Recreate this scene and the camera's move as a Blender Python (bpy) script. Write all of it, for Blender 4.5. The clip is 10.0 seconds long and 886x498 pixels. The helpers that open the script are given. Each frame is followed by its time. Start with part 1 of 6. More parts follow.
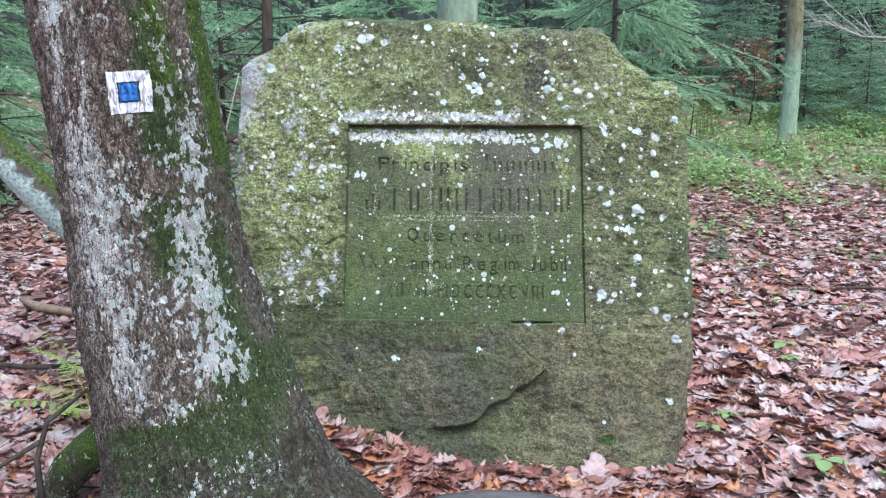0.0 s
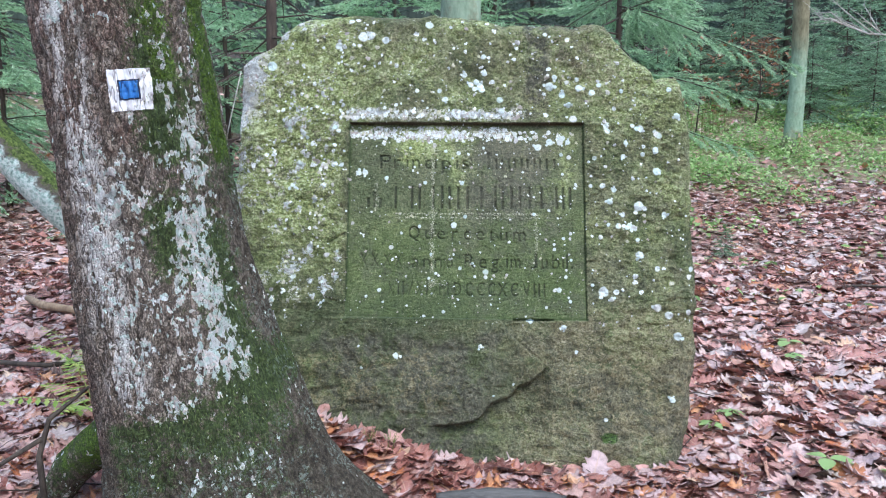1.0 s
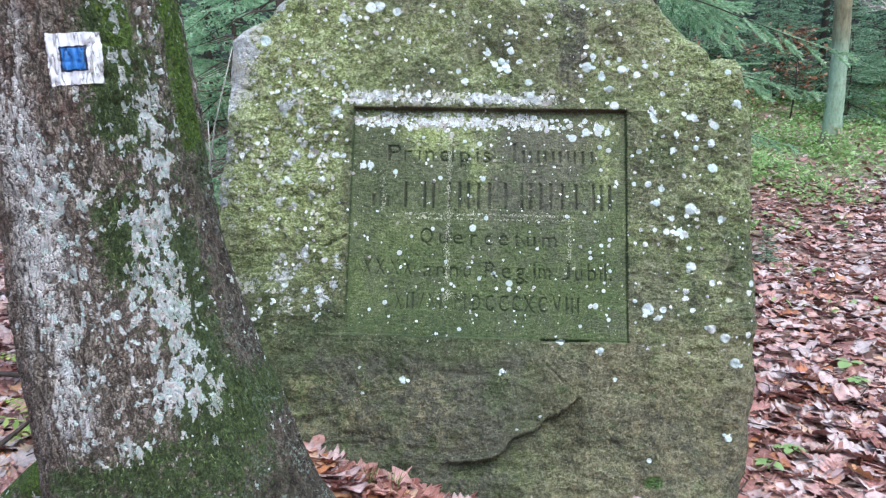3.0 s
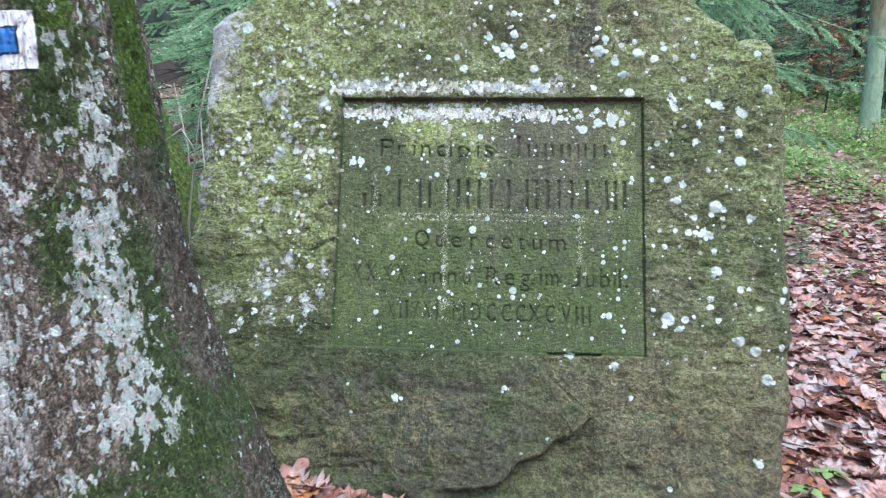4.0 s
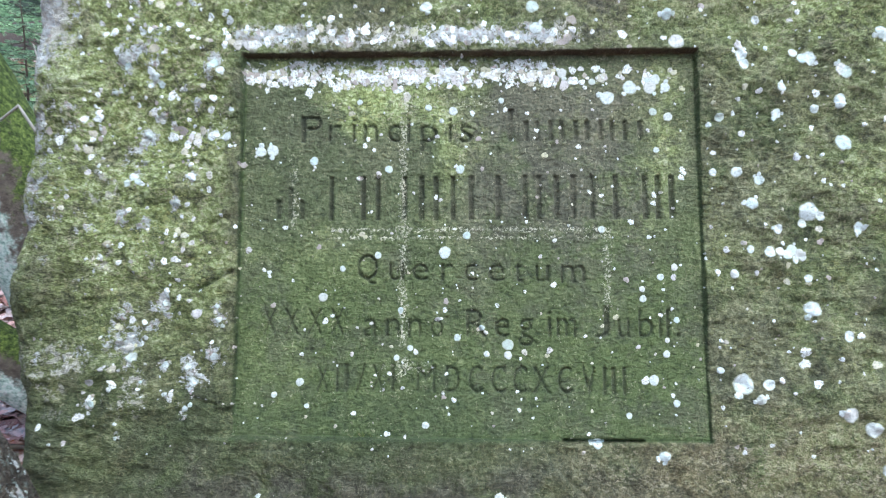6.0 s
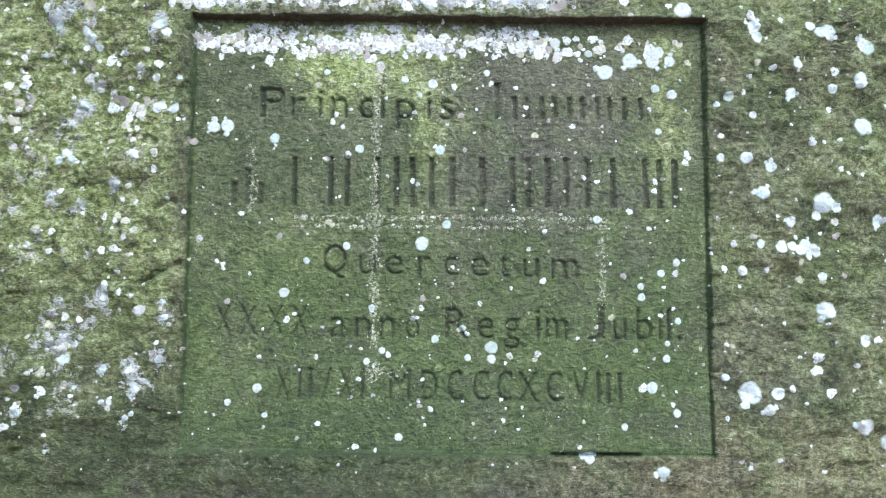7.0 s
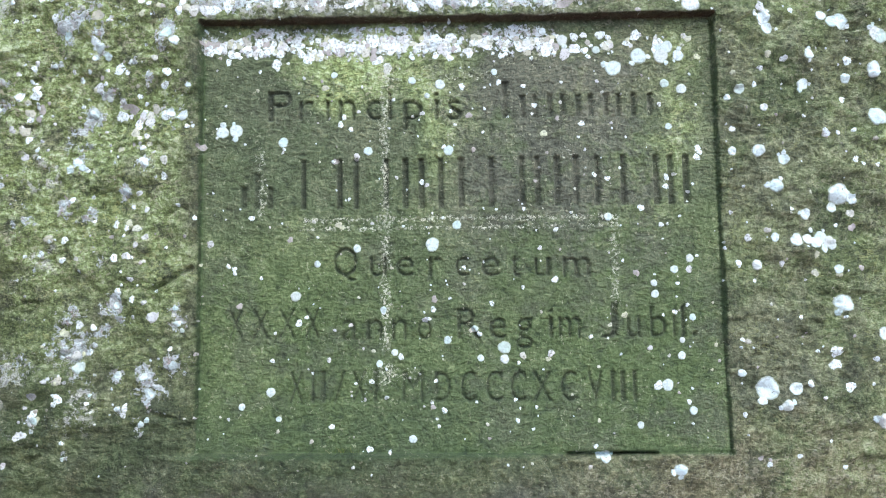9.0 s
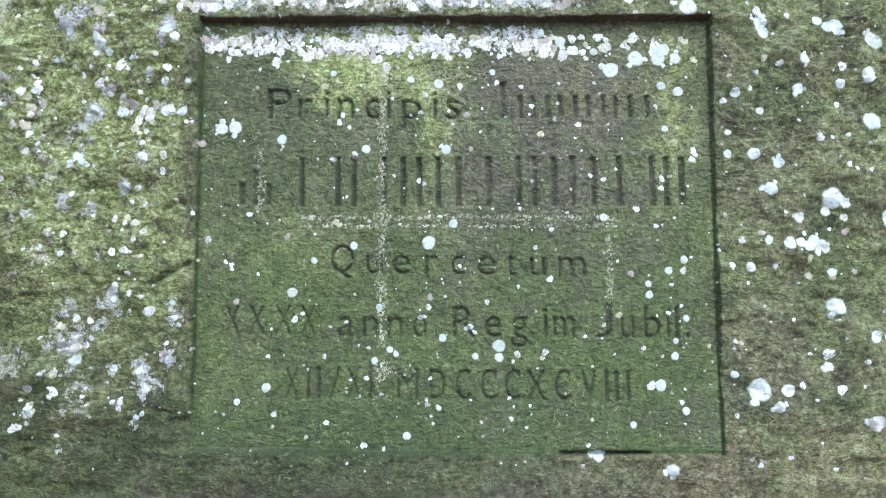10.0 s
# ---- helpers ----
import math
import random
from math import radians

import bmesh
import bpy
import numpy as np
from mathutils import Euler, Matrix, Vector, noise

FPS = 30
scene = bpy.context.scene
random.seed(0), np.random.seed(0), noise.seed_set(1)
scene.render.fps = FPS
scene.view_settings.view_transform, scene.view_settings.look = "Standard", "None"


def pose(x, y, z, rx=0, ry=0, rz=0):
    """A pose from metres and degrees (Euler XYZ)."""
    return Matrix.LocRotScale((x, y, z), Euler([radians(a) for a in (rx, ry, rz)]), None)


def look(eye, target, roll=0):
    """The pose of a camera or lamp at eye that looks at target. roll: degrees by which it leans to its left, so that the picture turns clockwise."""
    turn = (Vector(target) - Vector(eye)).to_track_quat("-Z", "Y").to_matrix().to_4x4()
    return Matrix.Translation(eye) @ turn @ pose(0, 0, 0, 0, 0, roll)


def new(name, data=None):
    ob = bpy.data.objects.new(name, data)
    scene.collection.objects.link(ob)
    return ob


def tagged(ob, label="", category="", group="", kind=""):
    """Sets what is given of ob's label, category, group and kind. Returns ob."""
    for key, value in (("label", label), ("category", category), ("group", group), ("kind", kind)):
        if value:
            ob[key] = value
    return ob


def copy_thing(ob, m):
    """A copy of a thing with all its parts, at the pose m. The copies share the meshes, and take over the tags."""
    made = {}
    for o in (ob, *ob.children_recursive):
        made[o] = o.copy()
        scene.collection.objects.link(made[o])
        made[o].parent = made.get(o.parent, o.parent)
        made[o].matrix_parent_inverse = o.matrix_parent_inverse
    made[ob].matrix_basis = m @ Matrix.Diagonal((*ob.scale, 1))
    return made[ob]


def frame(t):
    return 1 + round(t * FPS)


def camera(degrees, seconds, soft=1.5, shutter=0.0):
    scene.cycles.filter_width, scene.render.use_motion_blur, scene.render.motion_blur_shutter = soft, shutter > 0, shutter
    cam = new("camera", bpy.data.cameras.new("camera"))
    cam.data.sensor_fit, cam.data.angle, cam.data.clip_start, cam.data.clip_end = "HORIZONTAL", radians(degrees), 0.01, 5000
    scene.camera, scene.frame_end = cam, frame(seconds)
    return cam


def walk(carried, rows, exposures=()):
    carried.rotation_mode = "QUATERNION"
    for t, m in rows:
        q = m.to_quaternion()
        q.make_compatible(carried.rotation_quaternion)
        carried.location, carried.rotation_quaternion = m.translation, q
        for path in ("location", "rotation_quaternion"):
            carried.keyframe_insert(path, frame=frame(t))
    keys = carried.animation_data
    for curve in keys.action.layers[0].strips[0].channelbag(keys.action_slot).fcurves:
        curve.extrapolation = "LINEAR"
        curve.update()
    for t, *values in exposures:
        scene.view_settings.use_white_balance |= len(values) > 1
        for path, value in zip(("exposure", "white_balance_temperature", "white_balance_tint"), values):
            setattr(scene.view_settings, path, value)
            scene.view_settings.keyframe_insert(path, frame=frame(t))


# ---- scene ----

from mathutils.bvhtree import BVHTree
cam = camera(61.3, 10.0, soft=1.1, shutter=0.5)
PATH = [
    (0, (-0.011, -2.471, 1.104), (-0.038, -0.488, 0.849), 0.3),
    (0.5, (-0.007, -2.474, 1.101), (-0.038, -0.491, 0.846), 0.2),
    (1, (0.005, -2.47, 1.098), (-0.038, -0.487, 0.841), 0.2),
    (1.5, (0.006, -2.428, 1.091), (-0.055, -0.446, 0.833), 0.3),
    (2, (-0.028, -2.298, 1.087), (-0.101, -0.318, 0.818), 0.7),
    (2.5, (-0.043, -2.173, 1.093), (-0.119, -0.194, 0.816), 1.0),
    (2.7, (-0.032, -2.133, 1.091), (-0.110, -0.155, 0.815), 0.9),
    (3.8, (0.068, -1.921, 1.072), (-0.081, 0.055, 0.802), 0.6),
    (4, (0.074, -1.861, 1.067), (-0.088, 0.114, 0.795), 0.3),
    (4.5, (0.002, -1.634, 1.074), (-0.146, 0.341, 0.792), 0.2),
    (5, (-0.016, -1.434, 1.087), (-0.041, 0.542, 0.779), -0.1),
    (5.5, (0.022, -1.252, 1.088), (-0.017, 0.721, 0.761), -0.6),
    (5.7, (0.030, -1.202, 1.083), (-0.042, 0.771, 0.758), -0.6),
    (6.8, (-0.002, -0.987, 1.067), (0.005, 0.974, 0.675), 0.3),
    (7, (0.011, -0.976, 1.07), (0.026, 0.985, 0.676), 0.5),
    (7.5, (0.021, -0.962, 1.066), (0.044, 0.999, 0.677), 0.6),
    (8, (0.02, -0.961, 1.066), (0.027, 1.001, 0.677), -0.1),
    (8.5, (0.019, -0.961, 1.065), (0.01, 1.001, 0.674), -0.9),
    (9, (0.018, -0.972, 1.069), (-0.007, 0.989, 0.677), -1.0),
    (9.5, (0.021, -0.98, 1.06), (-0.007, 0.983, 0.676), -0.6),
    (10, (0.022, -0.981, 1.063), (0.001, 0.981, 0.679), -0.2),
]
walk(cam, [(t, look(eye, target, roll)) for t, eye, target, roll in PATH], exposures=[(0.0, 1.42, 6200, 7), (3.0, 1.42, 6200, 7), (5.0, 1.46, 6200, 6), (7.0, 1.62, 6200, 6), (10.0, 1.60, 6200, 6)])

# ---- world and light: an overcast sky over a clearing ----
world = bpy.data.worlds.new("overcast_sky")
scene.world = world
world.use_nodes = True
wn = world.node_tree.nodes
wn.clear()
sky = wn.new("ShaderNodeTexSky")
sky.sky_type = "NISHITA"
sky.sun_disc = False
sky.sun_elevation = radians(62)
sky.sun_rotation = radians(152)
sky.air_density = 1.0
sky.dust_density = 1.5
sky.ozone_density = 0.6
bg = wn.new("ShaderNodeBackground")
bg.inputs["Strength"].default_value = 0.15
wo = wn.new("ShaderNodeOutputWorld")
world.node_tree.links.new(sky.outputs[0], bg.inputs["Color"])
world.node_tree.links.new(bg.outputs[0], wo.inputs["Surface"])
sun = new("sun", bpy.data.lights.new("sun", "SUN"))
sun.data.energy = 1.0
sun.data.angle = radians(50)
sun.data.color = (1.0, 0.985, 0.96)
sun.matrix_world = look((1.5, -2.8, 5.9), (0, 0, 0.6))


# ---- noise on arrays ----
def lattice(ix, iy, iz, seed):
    h = (ix * 374761393 + iy * 668265263 + iz * 2147483647 + seed * 1274126177) & 0xFFFFFFFF
    h = ((h ^ (h >> 13)) * 1274126177) & 0xFFFFFFFF
    h = ((h ^ (h >> 16)) * 2246822519) & 0xFFFFFFFF
    return ((h ^ (h >> 15)) & 0xFFFFFF) / 0xFFFFFF


def vnoise(x, y, z=0.0, seed=0):
    """Smooth noise from -1 to 1 on arrays."""
    x, y, z = np.broadcast_arrays(np.asarray(x, float), np.asarray(y, float), np.asarray(z, float))
    fx, fy, fz = np.floor(x), np.floor(y), np.floor(z)
    ix, iy, iz = fx.astype(np.int64), fy.astype(np.int64), fz.astype(np.int64)
    tx, ty, tz = x - fx, y - fy, z - fz
    tx, ty, tz = (q * q * q * (q * (q * 6 - 15) + 10) for q in (tx, ty, tz))
    out = 0.0
    for a in (0, 1):
        for b in (0, 1):
            for c in (0, 1):
                wgt = (tx if a else 1 - tx) * (ty if b else 1 - ty) * (tz if c else 1 - tz)
                out = out + wgt * lattice(ix + a, iy + b, iz + c, seed)
    return out * 2 - 1


def fbm(x, y, z=0.0, octaves=4, seed=0):
    out, amp = 0.0, 0.5
    for k in range(octaves):
        out = out + amp * vnoise(np.asarray(x) * 2**k, np.asarray(y) * 2**k, np.asarray(z) * 2**k, seed + 7 * k)
        amp *= 0.5
    return out


def smooth(a, b, x):
    q = np.clip((np.asarray(x, float) - a) / (b - a), 0, 1)
    return q * q * (3 - 2 * q)


# ---- mesh helpers ----
def mesh_from(name, verts, faces, material, shade=True, attrs=None):
    me = bpy.data.meshes.new(name)
    me.from_pydata(np.asarray(verts, float).tolist(), [], faces if isinstance(faces, list) else faces.tolist())
    if material:
        me.materials.append(material)
    if shade:
        me.polygons.foreach_set("use_smooth", [True] * len(me.polygons))
    for key, values in (attrs or {}).items():
        at = me.attributes.new(key, "FLOAT", "POINT")
        at.data.foreach_set("value", np.asarray(values, np.float32).ravel())
    me.update()
    return me


def part(name, me, parent=None, label=""):
    ob = new(name, me)
    if parent:
        ob.parent = parent
    return tagged(ob, label)


def empty(name, place=(0, 0, 0)):
    ob = new(name)
    ob.location = place
    ob.empty_display_size = 0.1
    return ob


def grid_faces(rows, cols, wrap=False):
    r = np.arange(rows - 1)[:, None]
    c = np.arange(cols if wrap else cols - 1)[None, :]
    c2 = (c + 1) % cols
    a, b, d, e = r * cols + c, r * cols + c2, (r + 1) * cols + c2, (r + 1) * cols + c
    return np.stack([a + 0 * b, b, d, e], -1).reshape(-1, 4)


def tube(points, radii, sides=8, wobble=0.0, seed=0):
    """Vertices and faces of a tube along points."""
    pts = [Vector(p) for p in points]
    verts, faces = [], []
    rnd = random.Random(seed)
    side = None
    for i, p in enumerate(pts):
        d = (pts[min(i + 1, len(pts) - 1)] - pts[max(i - 1, 0)]).normalized()
        if side is None:
            side = d.cross(Vector((0.31, 0.2, 0.93)))
            if side.length < 0.05:
                side = d.cross(Vector((1, 0, 0)))
        side = (side - d * side.dot(d)).normalized()
        other = d.cross(side)
        for k in range(sides):
            a = 2 * math.pi * k / sides
            r = radii[i] * (1 + wobble * rnd.uniform(-1, 1))
            verts.append(p + side * (r * math.cos(a)) + other * (r * math.sin(a)))
    for i in range(len(pts) - 1):
        for k in range(sides):
            k2 = (k + 1) % sides
            faces.append((i * sides + k, i * sides + k2, (i + 1) * sides + k2, (i + 1) * sides + k))
    faces.append(tuple(range(sides))[::-1])
    faces.append(tuple((len(pts) - 1) * sides + k for k in range(sides)))
    return verts, faces


def joined(pieces):
    verts, faces = [], []
    for v, f in pieces:
        n = len(verts)
        verts.extend([tuple(p) for p in v])
        faces.extend([tuple(n + i for i in q) for q in f])
    return verts, faces


# ---- materials ----
class Mat:
    """A short way to write node materials."""

    def __init__(self, name, rough=0.8):
        self.m = bpy.data.materials.new(name)
        self.m.use_nodes = True
        self.t = self.m.node_tree
        self.b = self.t.nodes["Principled BSDF"]
        self.b.inputs["Roughness"].default_value = rough
        self.coord = self.t.nodes.new("ShaderNodeTexCoord").outputs["Object"]

    def node(self, kind, **values):
        n = self.t.nodes.new(kind)
        for k, v in values.items():
            n.inputs[k.replace("_", " ")].default_value = v
        return n

    def link(self, a, b):
        self.t.links.new(a, b)

    def noise(self, scale, detail=4.0, rough=0.6, stretch=None, lo=None, hi=None, warp=0.0):
        n = self.node("ShaderNodeTexNoise", Scale=scale, Detail=detail, Roughness=rough, Distortion=warp)
        src = self.coord
        if stretch:
            mp = self.node("ShaderNodeMapping")
            mp.inputs["Scale"].default_value = stretch
            self.link(src, mp.inputs["Vector"])
            src = mp.outputs[0]
        self.link(src, n.inputs["Vector"])
        return self.ramp(n.outputs["Fac"], lo, hi) if lo is not None else n.outputs["Fac"]

    def cells(self, scale, feature="F1", lo=None, hi=None, out="Distance", stretch=None, warp=0.0):
        n = self.node("ShaderNodeTexVoronoi", Scale=scale)
        n.feature = feature
        src = self.coord
        if warp:
            nz = self.node("ShaderNodeTexNoise", Scale=scale * 0.8, Detail=3.0)
            self.link(src, nz.inputs["Vector"])
            add = self.node("ShaderNodeVectorMath")
            add.operation = "MULTIPLY_ADD"
            add.inputs[1].default_value = (warp, warp, warp)
            self.link(nz.outputs["Color"], add.inputs[0])
            self.link(src, add.inputs[2])
            src = add.outputs[0]
        if stretch:
            mp = self.node("ShaderNodeMapping")
            mp.inputs["Scale"].default_value = stretch
            self.link(src, mp.inputs["Vector"])
            src = mp.outputs[0]
        self.link(src, n.inputs["Vector"])
        return self.ramp(n.outputs[out], lo, hi) if lo is not None else n.outputs[out]

    def tile(self, scale, warp):
        """A random value for each small crumb."""
        n = self.node("ShaderNodeSeparateColor")
        self.link(self.cells(scale, out="Color", warp=warp), n.inputs[0])
        return n.outputs[0]

    def ramp(self, fac, lo, hi):
        n = self.node("ShaderNodeMapRange")
        n.interpolation_type = "SMOOTHSTEP"
        n.inputs["From Min"].default_value, n.inputs["From Max"].default_value = lo, hi
        self.link(fac, n.inputs["Value"])
        return n.outputs[0]

    def attr(self, name):
        n = self.node("ShaderNodeAttribute")
        n.attribute_name = name
        return n.outputs["Fac"]

    def math(self, op, a, b):
        n = self.node("ShaderNodeMath")
        n.operation = op
        for i, v in enumerate((a, b)):
            if isinstance(v, (int, float)):
                n.inputs[i].default_value = v
            else:
                self.link(v, n.inputs[i])
        return n.outputs[0]

    def mix(self, fac, a, b):
        n = self.node("ShaderNodeMix")
        n.data_type = "RGBA"
        if isinstance(fac, (int, float)):
            n.inputs["Factor"].default_value = fac
        else:
            self.link(fac, n.inputs["Factor"])
        for key, v in (("A", a), ("B", b)):
            sock = [s for s in n.inputs if s.name == key and s.type == "RGBA"][0]
            if isinstance(v, tuple):
                sock.default_value = (*v, 1)
            else:
                self.link(v, sock)
        return [s for s in n.outputs if s.type == "RGBA"][0]

    def stops(self, fac, *rows):
        n = self.node("ShaderNodeValToRGB")
        el = n.color_ramp.elements
        while len(el) < len(rows):
            el.new(0.5)
        for e, (at, col) in zip(el, rows):
            e.position, e.color = at, (*col, 1)
        self.link(fac, n.inputs["Fac"])
        return n.outputs["Color"]

    def color(self, sock):
        if isinstance(sock, tuple):
            self.b.inputs["Base Color"].default_value = (*sock, 1)
        else:
            self.link(sock, self.b.inputs["Base Color"])
        return self

    def rough(self, sock):
        self.link(sock, self.b.inputs["Roughness"])
        return self

    def bump(self, height, strength=0.5, distance=0.004):
        n = self.node("ShaderNodeBump", Strength=strength, Distance=distance)
        self.link(height, n.inputs["Height"])
        self.link(n.outputs[0], self.b.inputs["Normal"])
        return self

    def random(self, island=False):
        n = self.node("ShaderNodeNewGeometry") if island else self.node("ShaderNodeObjectInfo")
        return n.outputs["Random Per Island" if island else "Random"]

    def thin(self, amount):
        """Some light passes through a thin leaf."""
        tr = self.node("ShaderNodeBsdfTranslucent")
        mixer = self.node("ShaderNodeMixShader", Fac=amount)
        src = self.b.inputs["Base Color"].links[0].from_socket
        self.link(src, tr.inputs["Color"])
        self.link(self.b.outputs[0], mixer.inputs[1])
        self.link(tr.outputs[0], mixer.inputs[2])
        self.link(mixer.outputs[0], self.t.nodes["Material Output"].inputs["Surface"])
        return self


def make_stone():
    m = Mat("mossy_sandstone", 0.85)
    grain, lump, mid, big = m.noise(420, 4, 0.8), m.noise(100, 3, 0.62, warp=0.6, stretch=(1, 1, 1.2)), m.noise(30, 7, 0.76, stretch=(1, 1, 1.25)), m.noise(5, 6, 0.7)
    tone = m.math("ADD", m.math("ADD", m.math("MULTIPLY", mid, 0.28), m.math("MULTIPLY", lump, 0.34)), m.math("ADD", m.math("MULTIPLY", grain, 0.20), m.math("MULTIPLY", big, 0.16)))
    grit = m.math("ADD", m.math("MULTIPLY", m.math("SUBTRACT", m.tile(210, 0.010), 0.5), 0.044), m.math("MULTIPLY", m.math("SUBTRACT", m.tile(75, 0.02), 0.5), 0.036))
    tone = m.math("ADD", m.math("MULTIPLY", m.math("ADD", m.math("SUBTRACT", tone, 0.490), grit), m.math("ADD", m.math("SUBTRACT", 0.64, m.math("MULTIPLY", m.attr("slab"), 0.24)), m.math("MULTIPLY", m.attr("yellow"), 0.40))), 0.490)
    base = m.stops(tone, (0.425, (0.070, 0.078, 0.042)), (0.472, (0.158, 0.172, 0.092)), (0.512, (0.252, 0.270, 0.148)), (0.565, (0.480, 0.475, 0.278)))
    green = m.stops(tone, (0.425, (0.023, 0.041, 0.014)), (0.472, (0.078, 0.118, 0.039)), (0.512, (0.137, 0.188, 0.068)), (0.565, (0.299, 0.362, 0.161)))
    yellow = m.stops(tone, (0.425, (0.150, 0.185, 0.062)), (0.472, (0.285, 0.350, 0.118)), (0.512, (0.435, 0.547, 0.212)), (0.565, (0.791, 0.858, 0.555)))
    brown = m.stops(tone, (0.425, (0.080, 0.070, 0.044)), (0.472, (0.175, 0.155, 0.094)), (0.512, (0.268, 0.243, 0.140)), (0.565, (0.506, 0.435, 0.275)))
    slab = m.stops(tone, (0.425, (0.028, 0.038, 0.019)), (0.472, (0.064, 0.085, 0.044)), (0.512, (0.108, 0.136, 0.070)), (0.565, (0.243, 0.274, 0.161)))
    col = m.mix(m.math("MULTIPLY", m.noise(6.5, 6, 0.7, lo=0.44, hi=0.56), 0.75), base, green)
    col = m.mix(m.math("MULTIPLY", m.attr("brown"), m.noise(6, 7, 0.75, lo=0.40, hi=0.54)), col, brown)
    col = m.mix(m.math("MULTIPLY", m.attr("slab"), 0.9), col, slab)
    col = m.mix(m.math("MULTIPLY", m.attr("green"), m.noise(8, 7, 0.75, lo=0.38, hi=0.53)), col, green)
    col = m.mix(m.math("MULTIPLY", m.attr("yellow"), m.noise(26, 7, 0.78, lo=0.37, hi=0.54)), col, yellow)
    crumb = m.math("MULTIPLY", m.noise(125, 3, 0.6, warp=0.8, stretch=(1, 1, 1.4), lo=0.55, hi=0.59), m.noise(19, 6, 0.75, lo=0.42, hi=0.54))
    crumb = m.math("MULTIPLY", crumb, m.math("SUBTRACT", 1.0, m.math("MULTIPLY", m.attr("slab"), m.math("SUBTRACT", 0.8, m.math("MULTIPLY", m.attr("yellow"), 1.1)))))
    crumb_tint = m.mix(m.math("MAXIMUM", m.noise(9, 3, 0.6, lo=0.4, hi=0.6), m.attr("brown")), (0.48, 0.51, 0.20), (0.46, 0.43, 0.29))
    col = m.mix(m.math("MULTIPLY", crumb, m.math("ADD", m.math("MULTIPLY", m.math("MAXIMUM", m.attr("yellow"), m.attr("brown")), 0.62), 0.28)), col, crumb_tint)
    stain = m.math("MULTIPLY", m.noise(17, 6, 0.7, stretch=(1, 1, 0.5), lo=0.50, hi=0.60), m.math("MULTIPLY", m.attr("rough"), m.math("SUBTRACT", 0.42, m.math("MULTIPLY", m.attr("yellow"), 0.40))))
    col = m.mix(stain, col, m.stops(tone, (0.44, (0.040, 0.044, 0.030)), (0.55, (0.140, 0.148, 0.100))))
    hollow = m.noise(80, 3, 0.6, lo=0.40, hi=0.35, warp=0.7, stretch=(1, 1, 2.0))
    col = m.mix(m.math("MULTIPLY", m.math("MULTIPLY", hollow, m.math("SUBTRACT", 1.0, m.attr("slab"))), 0.36), col, (0.034, 0.040, 0.022))
    # the cut letters get a darker tone than the panel
    letter_dark = m.stops(grain, (0.35, (0.014, 0.017, 0.012)), (0.65, (0.045, 0.054, 0.038)))
    col = m.mix(m.math("MULTIPLY", m.attr("letter"), 0.70), col, letter_dark)
    col = m.mix(m.math("MULTIPLY", m.attr("band"), m.noise(40, 5, 0.7, lo=0.30, hi=0.55)), col, m.stops(tone, (0.42, (0.020, 0.045, 0.014)), (0.56, (0.125, 0.185, 0.062))))
    col = m.mix(m.math("MULTIPLY", m.attr("algae"), m.noise(9, 6, 0.7, lo=0.34, hi=0.52)), col, m.stops(tone, (0.44, (0.030, 0.052, 0.022)), (0.55, (0.085, 0.128, 0.055))))
    bare = m.math("MULTIPLY", m.attr("bare"), m.noise(11, 7, 0.75, lo=0.42, hi=0.55))
    col = m.mix(bare, col, m.stops(tone, (0.445, (0.062, 0.066, 0.048)), (0.480, (0.112, 0.115, 0.082)), (0.51, (0.158, 0.158, 0.112)), (0.55, (0.26, 0.25, 0.18))))
    ochre = m.math("MULTIPLY", m.attr("ochre"), m.math("MULTIPLY", m.noise(55, 4, 0.7, warp=0.7, lo=0.50, hi=0.56), m.noise(10, 5, 0.7, lo=0.40, hi=0.54)))
    col = m.mix(m.math("MULTIPLY", ochre, 0.75), col, m.stops(lump, (0.40, (0.23, 0.21, 0.105)), (0.60, (0.46, 0.41, 0.24))))
    col = m.mix(m.math("MULTIPLY", m.attr("lip"), 0.85), col, m.stops(grain, (0.35, (0.040, 0.026, 0.018)), (0.65, (0.130, 0.085, 0.060))))
    chalk = m.ramp(m.math("ADD", m.math("MULTIPLY", m.attr("chalk"), 0.16), m.noise(190, 5, 0.8)), 0.655, 0.70)
    col = m.mix(m.math("MULTIPLY", chalk, m.math("MULTIPLY", m.ramp(m.attr("chalk"), 0.05, 0.4), m.noise(40, 4, 0.7, lo=0.36, hi=0.56))), col, (0.62, 0.63, 0.49))
    crust = m.ramp(m.math("ADD", m.math("MULTIPLY", m.attr("crust"), 0.22), m.noise(60, 7, 0.8)), 0.565, 0.625)
    crust = m.math("MULTIPLY", crust, m.ramp(m.attr("crust"), 0.06, 0.30))
    col = m.mix(m.math("MULTIPLY", crust, 0.85), col, m.mix(m.noise(30, 3, 0.6, lo=0.4, hi=0.6), (0.92, 0.92, 0.88), (0.80, 0.80, 0.71)))
    pits = m.math("MULTIPLY", m.noise(60, 5, 0.75, lo=0.60, hi=0.68), m.attr("rough"))
    col = m.mix(m.math("MULTIPLY", pits, 0.5), col, (0.026, 0.028, 0.020))
    col = m.mix(m.ramp(m.math("ADD", m.attr("moss"), m.noise(60, 6, 0.8)), 0.85, 1.1), col, m.stops(lump, (0.36, (0.02, 0.05, 0.01)), (0.6, (0.13, 0.24, 0.06))))
    fleck = m.math("MULTIPLY", m.noise(150, 3, 0.65, lo=0.615, hi=0.655, warp=0.5), m.noise(12, 4, 0.7, lo=0.42, hi=0.56))
